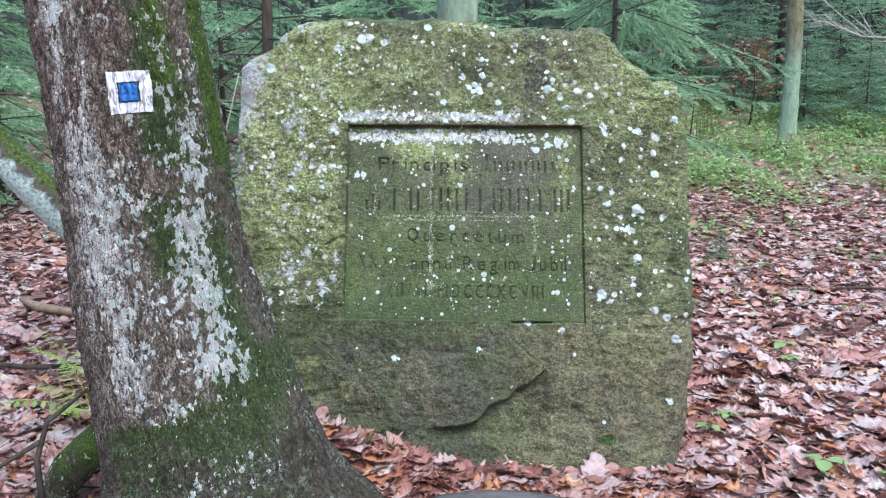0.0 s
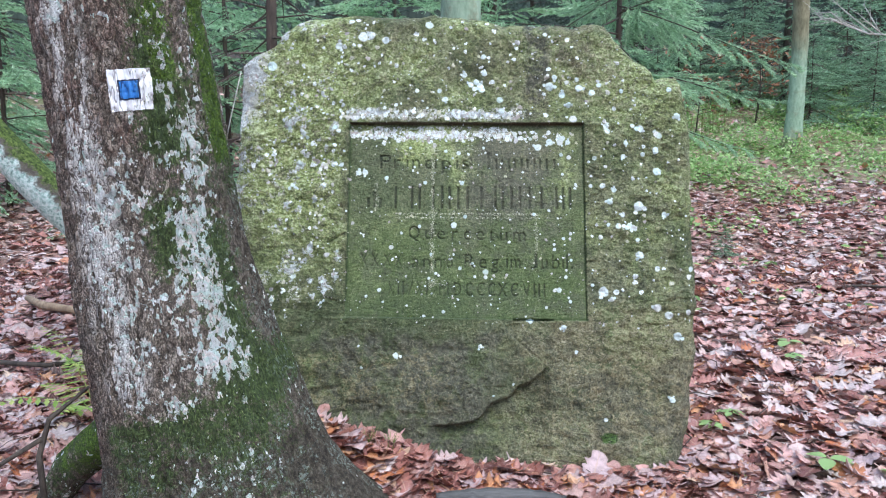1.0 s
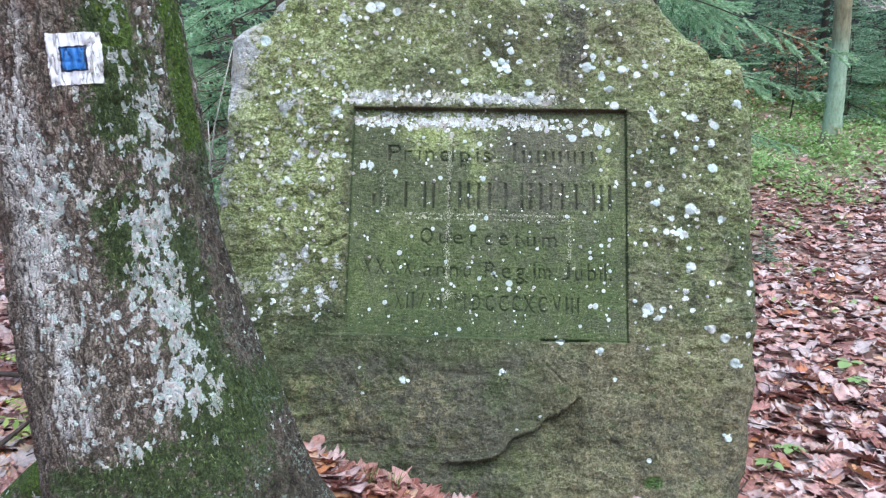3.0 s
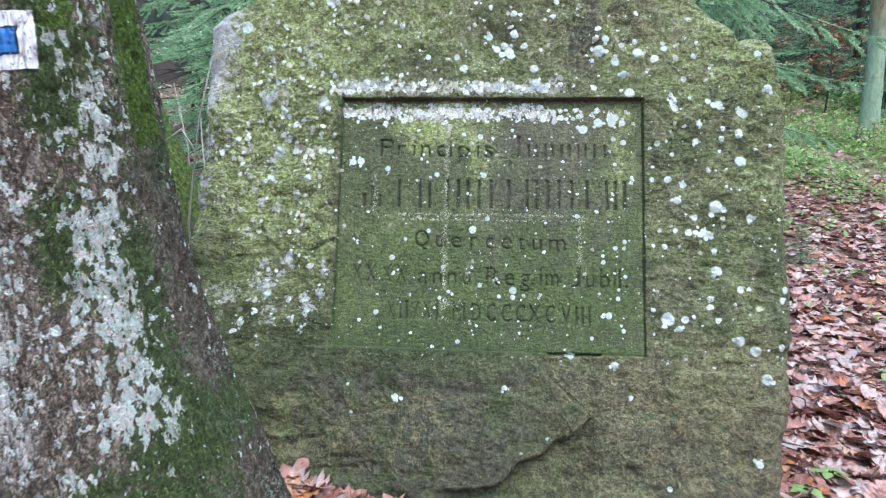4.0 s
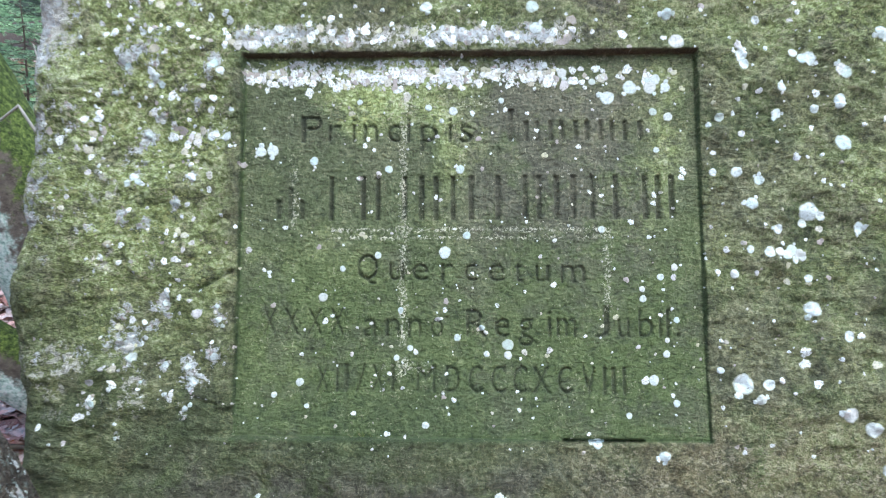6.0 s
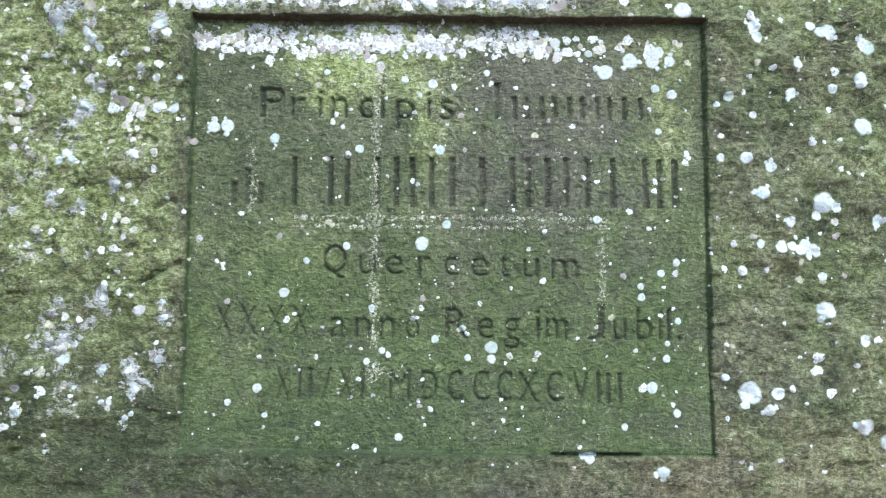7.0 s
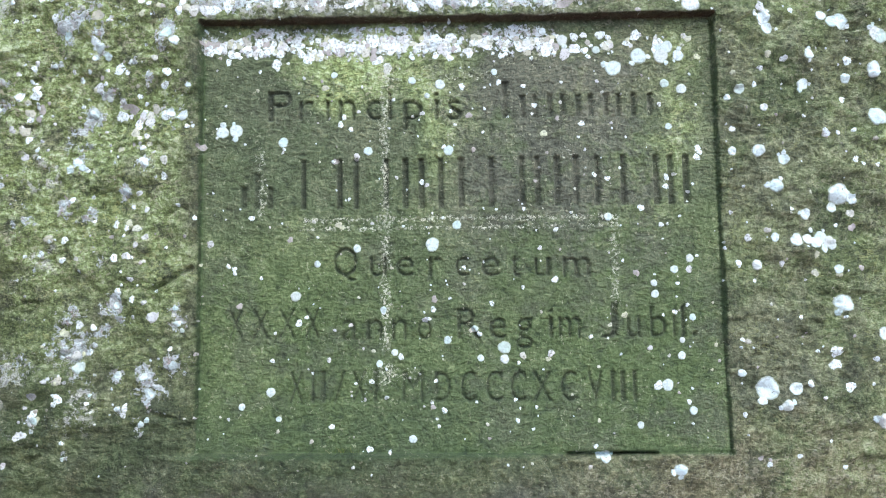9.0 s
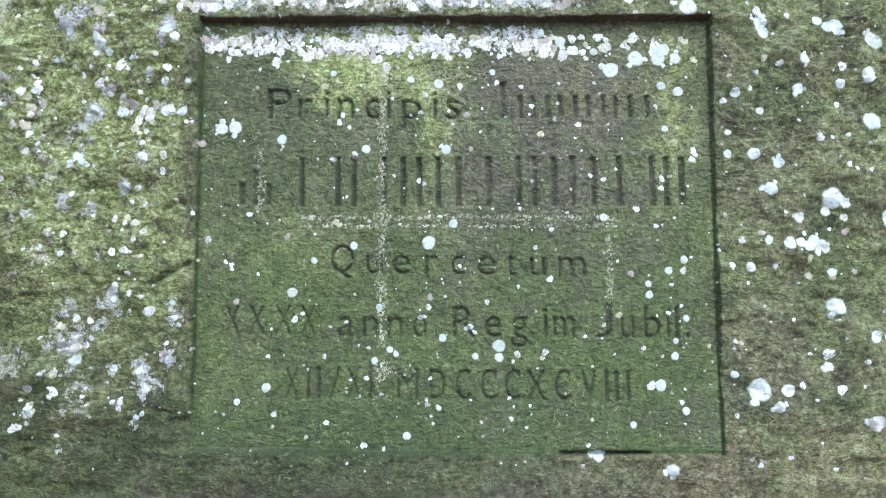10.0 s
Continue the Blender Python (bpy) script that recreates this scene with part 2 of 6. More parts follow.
    col = m.mix(m.math("MULTIPLY", fleck, 0.5), col, (0.50, 0.51, 0.33))
    ragged = m.math("ADD", m.math("MULTIPLY", m.noise(42, 3, 0.6, warp=0.5), 1.0), m.math("ADD", m.math("MULTIPLY", m.noise(110, 4, 0.7), 0.9), m.math("MULTIPLY", m.noise(300, 3, 0.7), 0.35)))
    flake = m.ramp(m.math("ADD", m.attr("flake"), ragged), 1.46, 1.54)
    tint = m.stops(m.noise(60, 3, 0.6, warp=0.4), (0.34, (0.46, 0.45, 0.44)), (0.41, (0.66, 0.67, 0.66)), (0.47, (0.76, 0.84, 0.86)), (0.55, (0.86, 0.90, 0.90)), (0.61, (0.62, 0.62, 0.62)), (0.68, (0.60, 0.48, 0.46)))
    tint = m.mix(m.math("MULTIPLY", m.noise(170, 4, 0.75, lo=0.52, hi=0.64), 0.6), tint, (0.20, 0.22, 0.15))
    col = m.mix(m.math("MULTIPLY", flake, 0.92), col, tint)
    m.color(col)
    relief = m.math("ADD", m.math("MULTIPLY", flake, 0.35), m.math("MULTIPLY", m.math("SUBTRACT", mid, m.math("MULTIPLY", hollow, 0.12)), m.math("MULTIPLY", m.attr("rough"), 3.6)))
    m.bump(m.math("ADD", m.math("ADD", relief, m.math("MULTIPLY", lump, 1.4)), m.math("MULTIPLY", grain, 0.36)), 0.9, 0.010)
    return m.m


def make_lichen():
    m = Mat("pale_crust_lichen", 0.95)
    col = m.stops(m.random(), (0.0, (0.62, 0.73, 0.74)), (0.4, (0.68, 0.75, 0.75)), (0.65, (0.56, 0.71, 0.70)), (0.85, (0.66, 0.66, 0.64)), (0.97, (0.50, 0.61, 0.55)))
    col = m.mix(m.math("MULTIPLY", m.noise(150, 5, 0.75, lo=0.46, hi=0.62), 0.8), col, (0.42, 0.48, 0.45))
    edge = m.math("ADD", m.attr("rim"), m.math("MULTIPLY", m.noise(200, 4, 0.7), 0.5))
    col = m.mix(m.math("MULTIPLY", m.ramp(edge, 0.62, 1.0), 0.8), col, (0.34, 0.38, 0.29))
    m.color(col)
    m.bump(m.noise(260, 4, 0.75), 0.7, 0.003)
    return m.m


def make_specks():
    m = Mat("lichen_specks", 0.95)
    r = m.random(True)
    col = m.stops(r, (0.0, (0.80, 0.88, 0.88)), (0.45, (0.76, 0.82, 0.82)), (0.70, (0.58, 0.57, 0.57)), (0.82, (0.56, 0.57, 0.38)), (0.93, (0.42, 0.38, 0.36)))
    m.color(m.mix(m.noise(260, 3, 0.7, lo=0.47, hi=0.68), col, (0.26, 0.28, 0.22)))
    m.bump(m.noise(330, 3, 0.7), 0.6, 0.002)
    return m.m


def make_bark():
    m = Mat("oak_bark", 0.9)
    streak = m.noise(60, 7, 0.75, stretch=(1, 1, 0.45))
    fine = m.noise(230, 5, 0.8, stretch=(1, 1, 0.7))
    edge = m.cells(78, "DISTANCE_TO_EDGE", stretch=(1, 1, 0.15), warp=0.030)
    ridge = m.math("ABSOLUTE", m.math("SUBTRACT", m.noise(75, 4, 0.65, stretch=(1, 1, 0.30), warp=0.4), 0.5), 0.0)
    plate = m.math("MULTIPLY", m.ramp(edge, 0.0, 0.24), m.math("ADD", m.math("MULTIPLY", m.ramp(ridge, 0.0, 0.06), 0.45), 0.55))
    both = m.math("ADD", m.math("MULTIPLY", streak, 0.5), m.math("MULTIPLY", fine, 0.5))
    bark = m.stops(both, (0.40, (0.036, 0.029, 0.023)), (0.45, (0.150, 0.122, 0.095)), (0.50, (0.285, 0.232, 0.182)), (0.565, (0.58, 0.51, 0.44)))
    rust = m.stops(both, (0.41, (0.050, 0.031, 0.026)), (0.465, (0.175, 0.112, 0.090)), (0.515, (0.330, 0.225, 0.180)), (0.58, (0.56, 0.45, 0.38)))
    bark = m.mix(m.math("MULTIPLY", m.attr("rust"), m.noise(14, 6, 0.7, lo=0.38, hi=0.58)), bark, rust)
    pale = m.stops(both, (0.39, (0.24, 0.210, 0.18)), (0.44, (0.64, 0.60, 0.56)), (0.50, (0.92, 0.90, 0.87)))
    # cracks painted dark, as the furrows cast little shadow of their own
    bark = m.mix(m.math("MULTIPLY", m.ramp(plate, 0.42, 0.06), 0.72), bark, (0.030, 0.024, 0.019))
    sheet = m.math("MULTIPLY", m.noise(24, 6, 0.75, stretch=(1, 1, 0.22), lo=0.46, hi=0.51), m.ramp(plate, 0.02, 0.12))
    bark = m.mix(m.math("MULTIPLY", m.ramp(m.attr("pale"), 0.12, 0.85), sheet), bark, pale)
    # a darker, browner bark tone where the mask asks for it
    bark = m.mix(m.attr("dark_bark"), bark, m.stops(both, (0.41, (0.016, 0.013, 0.009)), (0.50, (0.060, 0.050, 0.034)), (0.58, (0.15, 0.135, 0.095))))
    moss = m.stops(m.noise(140, 6, 0.85, stretch=(1, 1, 0.5)), (0.36, (0.022, 0.030, 0.011)), (0.46, (0.042, 0.070, 0.020)), (0.54, (0.084, 0.132, 0.040)), (0.66, (0.190, 0.250, 0.095)))
    col = m.mix(m.ramp(m.math("ADD", m.attr("moss"), m.math("MULTIPLY", m.noise(36, 9, 0.88), 1.9)), 1.27, 1.42), bark, moss)
    bright = m.stops(m.noise(120, 6, 0.85), (0.36, (0.014, 0.030, 0.003)), (0.46, (0.062, 0.125, 0.012)), (0.56, (0.145, 0.255, 0.028)), (0.68, (0.32, 0.46, 0.09)))
    col = m.mix(m.ramp(m.math("ADD", m.attr("green"), m.math("MULTIPLY", m.noise(26, 8, 0.8), 1.4)), 1.08, 1.22), col, bright)
    blot = m.cells(62, "SMOOTH_F1", stretch=(1, 1, 0.62), warp=0.012)
    spots = m.math("ADD", m.attr("lichen"), m.math("ADD", m.math("MULTIPLY", m.noise(15, 5, 0.7, stretch=(1, 1, 0.6)), 0.9), m.math("ADD", m.math("MULTIPLY", m.noise(44, 3, 0.6, stretch=(1, 1, 0.75)), 1.35), m.math("MULTIPLY", m.noise(150, 3, 0.7), 0.30))))
    spots = m.math("ADD", spots, m.math("MULTIPLY", m.math("SUBTRACT", 0.42, blot), 0.42))
    lich = m.math("MULTIPLY", m.ramp(spots, 1.545, 1.565), m.ramp(m.math("ADD", plate, m.math("MULTIPLY", m.math("ADD", fine, m.math("MULTIPLY", streak, 1.2)), 0.7)), 0.68, 0.80))
    tone = m.stops(m.noise(13, 4, 0.6), (0.40, (0.90, 0.94, 0.93)), (0.45, (0.70, 0.86, 0.80)), (0.485, (0.88, 0.93, 0.91)), (0.53, (0.93, 0.86, 0.82)), (0.57, (0.68, 0.84, 0.77)), (0.62, (0.92, 0.94, 0.92)))
    tone = m.mix(m.math("MULTIPLY", m.noise(150, 5, 0.8, lo=0.54, hi=0.70), 0.3), tone, (0.46, 0.49, 0.45))
    dust = m.math("MULTIPLY", m.attr("dark_bark"), m.math("MULTIPLY", m.noise(90, 5, 0.8, lo=0.53, hi=0.58), m.noise(9, 4, 0.7, lo=0.44, hi=0.56)))
    col = m.mix(m.math("MULTIPLY", dust, 0.8), col, (0.42, 0.52, 0.45))
    col = m.mix(lich, col, tone)
    m.color(col)
    m.bump(m.math("ADD", m.math("MULTIPLY", plate, 1.0), m.math("ADD", m.math("MULTIPLY", both, 1.6), m.math("MULTIPLY", lich, 0.2))), 0.95, 0.010)
    return m.m


def make_paint(name, tint, worn):
    m = Mat(name, 0.55)
    crack = m.math("ABSOLUTE", m.math("SUBTRACT", m.noise(48, 2, 0.5, stretch=(1, 1, 0.22), warp=0.3), 0.5), 0.0)
    c = m.mix(m.math("MULTIPLY", m.ramp(crack, 0.030, 0.004), 0.75), m.mix(m.noise(90, 5, 0.7, lo=0.45, hi=0.75), tint, m.mix(0.25, tint, worn)), worn)
    m.color(c)
    m.bump(m.math("ADD", m.ramp(crack, 0.0, 0.05), m.noise(90, 5, 0.7, stretch=(1, 1, 0.4))), 0.7, 0.004)
    return m.m


def make_leaf(name, island, rows):
    m = Mat(name, 0.30)
    col = m.stops(m.random(island), *rows)
    col = m.mix(m.math("MULTIPLY", m.noise(28, 6, 0.75, lo=0.42, hi=0.62), 0.75), col, m.mix(0.50, col, (0.11, 0.046, 0.036)))
    col = m.mix(m.math("MULTIPLY", m.noise(75, 5, 0.75, lo=0.52, hi=0.68), 0.35), col, (0.58, 0.47, 0.46))
    col = m.mix(m.math("MULTIPLY", m.ramp(m.attr("rib"), 0.55, 1.0), 0.30), col, (0.11, 0.050, 0.038))
    col = m.mix(m.math("MULTIPLY", m.ramp(m.attr("rib"), 0.10, 0.03), 0.5), col, (0.58, 0.40, 0.29))
    m.color(col)
    m.rough(m.math("ADD", m.math("MULTIPLY", m.noise(20, 4, 0.6), 0.35), 0.14))
    m.bump(m.noise(130, 6, 0.75), 0.7, 0.005)
    return m.thin(0.12).m


def make_ground():
    m = Mat("forest_floor", 0.95)
    c = m.cells(24, out="Color", warp=0.03)
    n = m.node("ShaderNodeSeparateColor")
    m.link(c, n.inputs[0])
    col = m.stops(n.outputs[0], (0.0, (0.12, 0.065, 0.050)), (0.35, (0.25, 0.145, 0.115)), (0.65, (0.40, 0.26, 0.215)), (0.9, (0.31, 0.23, 0.20)))
    col = m.mix(m.noise(60, 5, 0.7, lo=0.48, hi=0.72), col, (0.050, 0.034, 0.026))
    far = m.stops(m.noise(7, 6, 0.7), (0.34, (0.07, 0.10, 0.03)), (0.55, (0.16, 0.24, 0.07)), (0.7, (0.25, 0.33, 0.10)))
    col = m.mix(m.attr("herb"), col, far)
    # shade under the far trees, painted as a dark brown floor
    col = m.mix(m.attr("far_shade"), col, m.stops(m.noise(30, 5, 0.7), (0.35, (0.030, 0.020, 0.013)), (0.65, (0.10, 0.068, 0.042))))
    m.color(col)
    m.bump(m.noise(45, 6, 0.7), 0.8, 0.02)
    return m.m


def make_green(name, rows, rough=0.55, island=True, thin=0.25, by=None):
    m = Mat(name, rough)
    m.color(m.stops(m.attr(by) if by else m.random(island), *rows))
    return m.thin(thin).m


def make_wood(name, dark, pale, stretch=(1, 1, 0.2)):
    m = Mat(name, 0.85)
    n = m.noise(30, 6, 0.7, stretch=stretch)
    m.color(m.stops(n, (0.3, dark), (0.65, pale)))
    m.bump(n, 0.7, 0.006)
    return m.m


def make_algae_bark():
    m = Mat("algae_covered_bark", 0.9)
    n = m.noise(20, 6, 0.7, stretch=(1, 1, 0.35))
    bark = m.stops(n, (0.3, (0.090, 0.078, 0.042)), (0.65, (0.30, 0.27, 0.165)))
    alg = m.stops(n, (0.3, (0.16, 0.25, 0.165)), (0.65, (0.37, 0.49, 0.355)))
    m.color(m.mix(m.math("MULTIPLY", m.attr("algae"), m.noise(6, 5, 0.7, lo=0.25, hi=0.5)), bark, alg))
    m.bump(n, 0.6, 0.008)
    return m.m


def make_stem_bark():
    m = Mat("lichen_covered_stem", 0.92)
    n = m.noise(30, 6, 0.7)
    bark = m.stops(n, (0.3, (0.06, 0.05, 0.04)), (0.65, (0.20, 0.17, 0.14)))
    moss = m.stops(m.noise(75, 6, 0.8), (0.38, (0.022, 0.040, 0.008)), (0.5, (0.085, 0.135, 0.026)), (0.62, (0.24, 0.32, 0.08)))
    lich = m.stops(m.noise(75, 5, 0.75), (0.36, (0.20, 0.33, 0.28)), (0.46, (0.52, 0.72, 0.64)), (0.56, (0.82, 0.92, 0.87)))
    col = m.mix(m.ramp(m.math("ADD", m.attr("lichen"), m.noise(14, 6, 0.7)), 0.78, 0.95), bark, lich)
    col = m.mix(m.ramp(m.math("ADD", m.attr("moss"), m.noise(18, 6, 0.7)), 0.85, 1.0), col, moss)
    m.color(col)
    m.bump(m.noise(70, 6, 0.75), 0.9, 0.012)
    return m.m


# The darkness inside the far wood is painted into this sheet's colour.
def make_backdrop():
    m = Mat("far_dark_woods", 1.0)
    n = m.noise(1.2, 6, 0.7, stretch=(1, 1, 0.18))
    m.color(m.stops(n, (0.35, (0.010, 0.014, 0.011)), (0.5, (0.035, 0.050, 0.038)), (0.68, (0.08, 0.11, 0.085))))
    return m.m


STONE, LICHEN, SPECKS, BARK = make_stone(), make_lichen(), make_specks(), make_bark()
WHITE_PAINT = make_paint("white_paint", (0.90, 0.91, 0.94), (0.20, 0.18, 0.19))
BLUE_PAINT = make_paint("blue_paint", (0.035, 0.20, 0.56), (0.02, 0.06, 0.18))
NAVY_PAINT = make_paint("navy_paint", (0.012, 0.022, 0.060), (0.03, 0.04, 0.07))
WET_ROWS = [(0.0, (0.125, 0.051, 0.045)), (0.14, (0.276, 0.105, 0.085)), (0.32, (0.477, 0.211, 0.165)), (0.48, (0.603, 0.339, 0.296)),
            (0.62, (0.577, 0.441, 0.454)), (0.74, (0.777, 0.588, 0.567)), (0.84, (0.552, 0.192, 0.081)), (0.93, (0.753, 0.384, 0.185)), (1.0, (0.900, 0.704, 0.540))]
# paler leaf colours, with the stronger light of the open clearing put in
BRIGHT_ROWS = [(0.0, (0.272, 0.118, 0.102)), (0.16, (0.546, 0.260, 0.223)), (0.34, (0.769, 0.470, 0.427)), (0.52, (0.800, 0.656, 0.631)),
            (0.66, (0.700, 0.600, 0.580)), (0.78, (0.700, 0.600, 0.580)), (0.88, (0.641, 0.279, 0.159)), (1.0, (0.700, 0.600, 0.580))]
LEAF, LITTER, BRIGHT_LITTER = make_leaf("fallen_oak_leaf", False, WET_ROWS), make_leaf("wet_leaf_litter", True, WET_ROWS), make_leaf("pale_leaf_litter", True, BRIGHT_ROWS)
GROUND = make_ground()
NEEDLES = make_green("spruce_needles", [(0.0, (0.094, 0.175, 0.106)), (0.4, (0.231, 0.381, 0.237)), (0.8, (0.413, 0.600, 0.400)), (1.0, (0.587, 0.775, 0.562))], 0.5, thin=0.35, by="tone")
FRESH_NEEDLES = make_green("fresh_spruce_needles", [(0.0, (0.153, 0.277, 0.153)), (0.4, (0.354, 0.555, 0.336)), (0.8, (0.566, 0.791, 0.525)), (1.0, (0.755, 0.850, 0.684))], 0.5, thin=0.4, by="tone")
# spruce needles again, with the shade inside the wood put into their colour
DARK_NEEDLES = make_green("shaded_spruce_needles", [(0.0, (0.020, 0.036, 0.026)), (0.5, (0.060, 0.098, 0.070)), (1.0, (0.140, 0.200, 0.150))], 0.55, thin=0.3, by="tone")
HERB = make_green("green_herb_leaves", [(0.0, (0.16, 0.29, 0.09)), (0.4, (0.30, 0.50, 0.17)), (0.75, (0.42, 0.60, 0.26)), (0.9, (0.52, 0.60, 0.34)), (1.0, (0.62, 0.56, 0.40))], thin=0.4)
MOSS = make_green("moss_strands", [(0.0, (0.022, 0.038, 0.012)), (0.45, (0.060, 0.098, 0.027)), (0.75, (0.12, 0.18, 0.050)), (0.93, (0.21, 0.30, 0.09)), (1.0, (0.36, 0.44, 0.18))], 0.8)
FERN = make_green("yellowing_fern", [(0.0, (0.20, 0.36, 0.06)), (0.6, (0.40, 0.54, 0.13)), (1.0, (0.60, 0.60, 0.22))])
GRASS = make_green("grass_blades", [(0.0, (0.07, 0.13, 0.02)), (0.6, (0.15, 0.20, 0.05)), (1.0, (0.38, 0.34, 0.18))])
BEECH = make_green("copper_beech_leaves", [(0.0, (0.18, 0.065, 0.030)), (0.6, (0.36, 0.165, 0.085)), (1.0, (0.50, 0.30, 0.19))])
DEAD_WOOD = make_wood("dead_wood", (0.022, 0.021, 0.021), (0.14, 0.138, 0.135), (0.12, 1.6, 1.6))
PALE_WOOD = make_wood("pale_dry_wood", (0.20, 0.13, 0.08), (0.46, 0.34, 0.22))
TWIG = make_wood("dark_twig", (0.025, 0.020, 0.017), (0.10, 0.080, 0.065))
PALE_TWIG = make_wood("pale_twig", (0.26, 0.25, 0.22), (0.55, 0.54, 0.50))
SPRUCE_BARK = make_wood("spruce_bark", (0.030, 0.023, 0.018), (0.125, 0.095, 0.075))
ALGAE_BARK, STEM_BARK, BACKDROP = make_algae_bark(), make_stem_bark(), make_backdrop()


# ---- ground ----
def ground_z(x, y):
    x, y = np.asarray(x, float), np.asarray(y, float)
    z = -0.012 + np.where(y > 0, 0.085 * y, 0.13 * y.clip(-6, 0))
    z = z + 0.0135 * np.clip(y - 1.0, 0, 9.0) ** 2 + 0.10 * np.clip(y - 10.0, 0, 20)
    z = z + 0.055 * smooth(0.7, 1.6, x) * smooth(-1.0, 0.3, y)
    z = z + 0.17 * np.exp(-(((x + 0.55) / 0.33) ** 2 + ((y - 0.02) / 0.30) ** 2))
    z = z + 0.03 * fbm(x * 0.9, y * 0.9, 0, 3, 5) + 0.012 * fbm(x * 5, y * 5, 0, 2, 6)
    return z


def graded(lo, hi, near_lo, near_hi, step):
    near = np.arange(near_lo, near_hi, step)
    out = lambda d: d * (np.linspace(0, 1, 26)[1:] ** 3)  # noqa: E731
    return np.concatenate([near_lo - out(near_lo - lo)[::-1], near, near_hi + out(hi - near_hi)])


gx, gy = graded(-400, 400, -7.0, 9.0, 0.10), graded(-400, 400, -3.0, 12.0, 0.10)
X, Y = np.meshgrid(gx, gy)
herb_mask = smooth(12.5, 10.0, Y) * smooth(4.4, 6.1, Y + 1.0 * fbm(X, Y, 0, 3, 9)) * np.maximum(smooth(0.2, 1.6, X), smooth(6.5, 9.0, Y)) * (0.55 + 0.9 * fbm(X * 2, Y * 2, 0, 3, 12))
# beyond about ten metres the trees' shade is put into the ground colour
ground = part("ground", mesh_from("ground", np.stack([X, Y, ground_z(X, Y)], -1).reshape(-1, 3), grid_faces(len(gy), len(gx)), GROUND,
                                  attrs={"herb": np.clip(herb_mask, 0, 1).ravel(), "far_shade": smooth(9.5, 12.0, Y + 1.5 * fbm(X * 0.7, Y * 0.7, 0, 3, 14)).ravel()}))
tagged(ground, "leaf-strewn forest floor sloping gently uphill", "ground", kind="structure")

# a plain ring added to stand for the distant wood
ring_n = 96
ang = np.linspace(0, 2 * np.pi, ring_n, endpoint=False)
bv = []
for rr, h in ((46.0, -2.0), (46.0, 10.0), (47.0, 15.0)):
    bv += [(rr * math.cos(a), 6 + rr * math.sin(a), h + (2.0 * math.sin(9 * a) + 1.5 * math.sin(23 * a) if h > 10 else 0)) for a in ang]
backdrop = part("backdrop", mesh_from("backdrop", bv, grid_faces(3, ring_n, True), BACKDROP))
tagged(backdrop, "dark distant conifer wood closing the clearing", "forest", kind="structure")


# ---- memorial stone ----
LEAN = 16.0
PANEL = (-0.402, 0.461, 0.529, 1.2515)
EDGE_LEFT = [(-0.2, -0.70), (0.2, -0.74), (0.47, -0.80), (0.64, -0.83), (0.81, -0.842), (0.99, -0.823), (1.24, -0.815), (1.47, -0.808)]
EDGE_RIGHT = [(-0.2, 0.72), (0.05, 0.79), (0.16, 0.82), (0.37, 0.848), (0.57, 0.862), (1.03, 0.858), (1.24, 0.855), (1.41, 0.852)]
EDGE_TOP = [(-0.83, 1.46), (-0.79, 1.50), (-0.69, 1.56), (-0.65, 1.62), (-0.58, 1.67), (-0.46, 1.685), (-0.24, 1.69), (-0.02, 1.685), (0.09, 1.675), (0.27, 1.65),
            (0.41, 1.645), (0.555, 1.65), (0.58, 1.61), (0.62, 1.545), (0.715, 1.475), (0.735, 1.432), (0.77, 1.442), (0.82, 1.438), (0.852, 1.405)]
CRACK = [(-0.45, 0.13), (-0.20, 0.150), (-0.094, 0.156), (0.021, 0.160), (0.055, 0.166), (0.088, 0.190), (0.122, 0.236), (0.150, 0.243), (0.187, 0.256), (0.214, 0.286), (0.255, 0.305), (0.296, 0.345), (0.33, 0.375)]
FACET = [(0.05, 0.03), (0.16, 0.03), (0.19, 0.088), (0.24, 0.135), (0.256, 0.187), (0.286, 0.214), (0.305, 0.255), (0.345, 0.298), (0.371, 0.297), (0.45, 0.215), (0.53, 0.142)]


def line(x, at, width):
    return np.exp(-(((x - at) / width) ** 2))


def along(rows, q):
    a = np.array(rows)
    return np.interp(q, a[:, 0], a[:, 1])


def stone_top(u):
    return along(EDGE_TOP, u) + 0.010 * fbm(np.asarray(u) * 14, 3.3, 0, 3, 21)


def stone_left(v):
    return along(EDGE_LEFT, v) + 0.010 * fbm(np.asarray(v) * 11, 8.1, 0, 3, 22)


def stone_right(v):
    return along(EDGE_RIGHT, v) + 0.012 * fbm(np.asarray(v) * 11, 1.7, 0, 3, 23)


def in_panel(u, v, soft=0.0022):
    a, b, c, d = PANEL
    c = c + 0.005 - 0.010 * (np.asarray(u) - a) / (b - a)
    return smooth(a - soft, a + soft, u) * (1 - smooth(b - soft, b + soft, u)) * smooth(c - soft, c + soft, v) * (1 - smooth(d - 0.0012, d + 0.0012, v + 0.0015 * vnoise(np.asarray(u) * 60, 2.2, 0, 29)))


def on_facet(u, v):
    """The smoother slab under the panel, left of the crack."""
    return smooth(-0.004, 0.004, along(FACET, v) - u + 0.006 * vnoise(u * 20, v * 20, 0, 45)) * smooth(0.535, 0.525, v) * smooth(0.10, 0.17, v) * smooth(-0.52, -0.36, u)


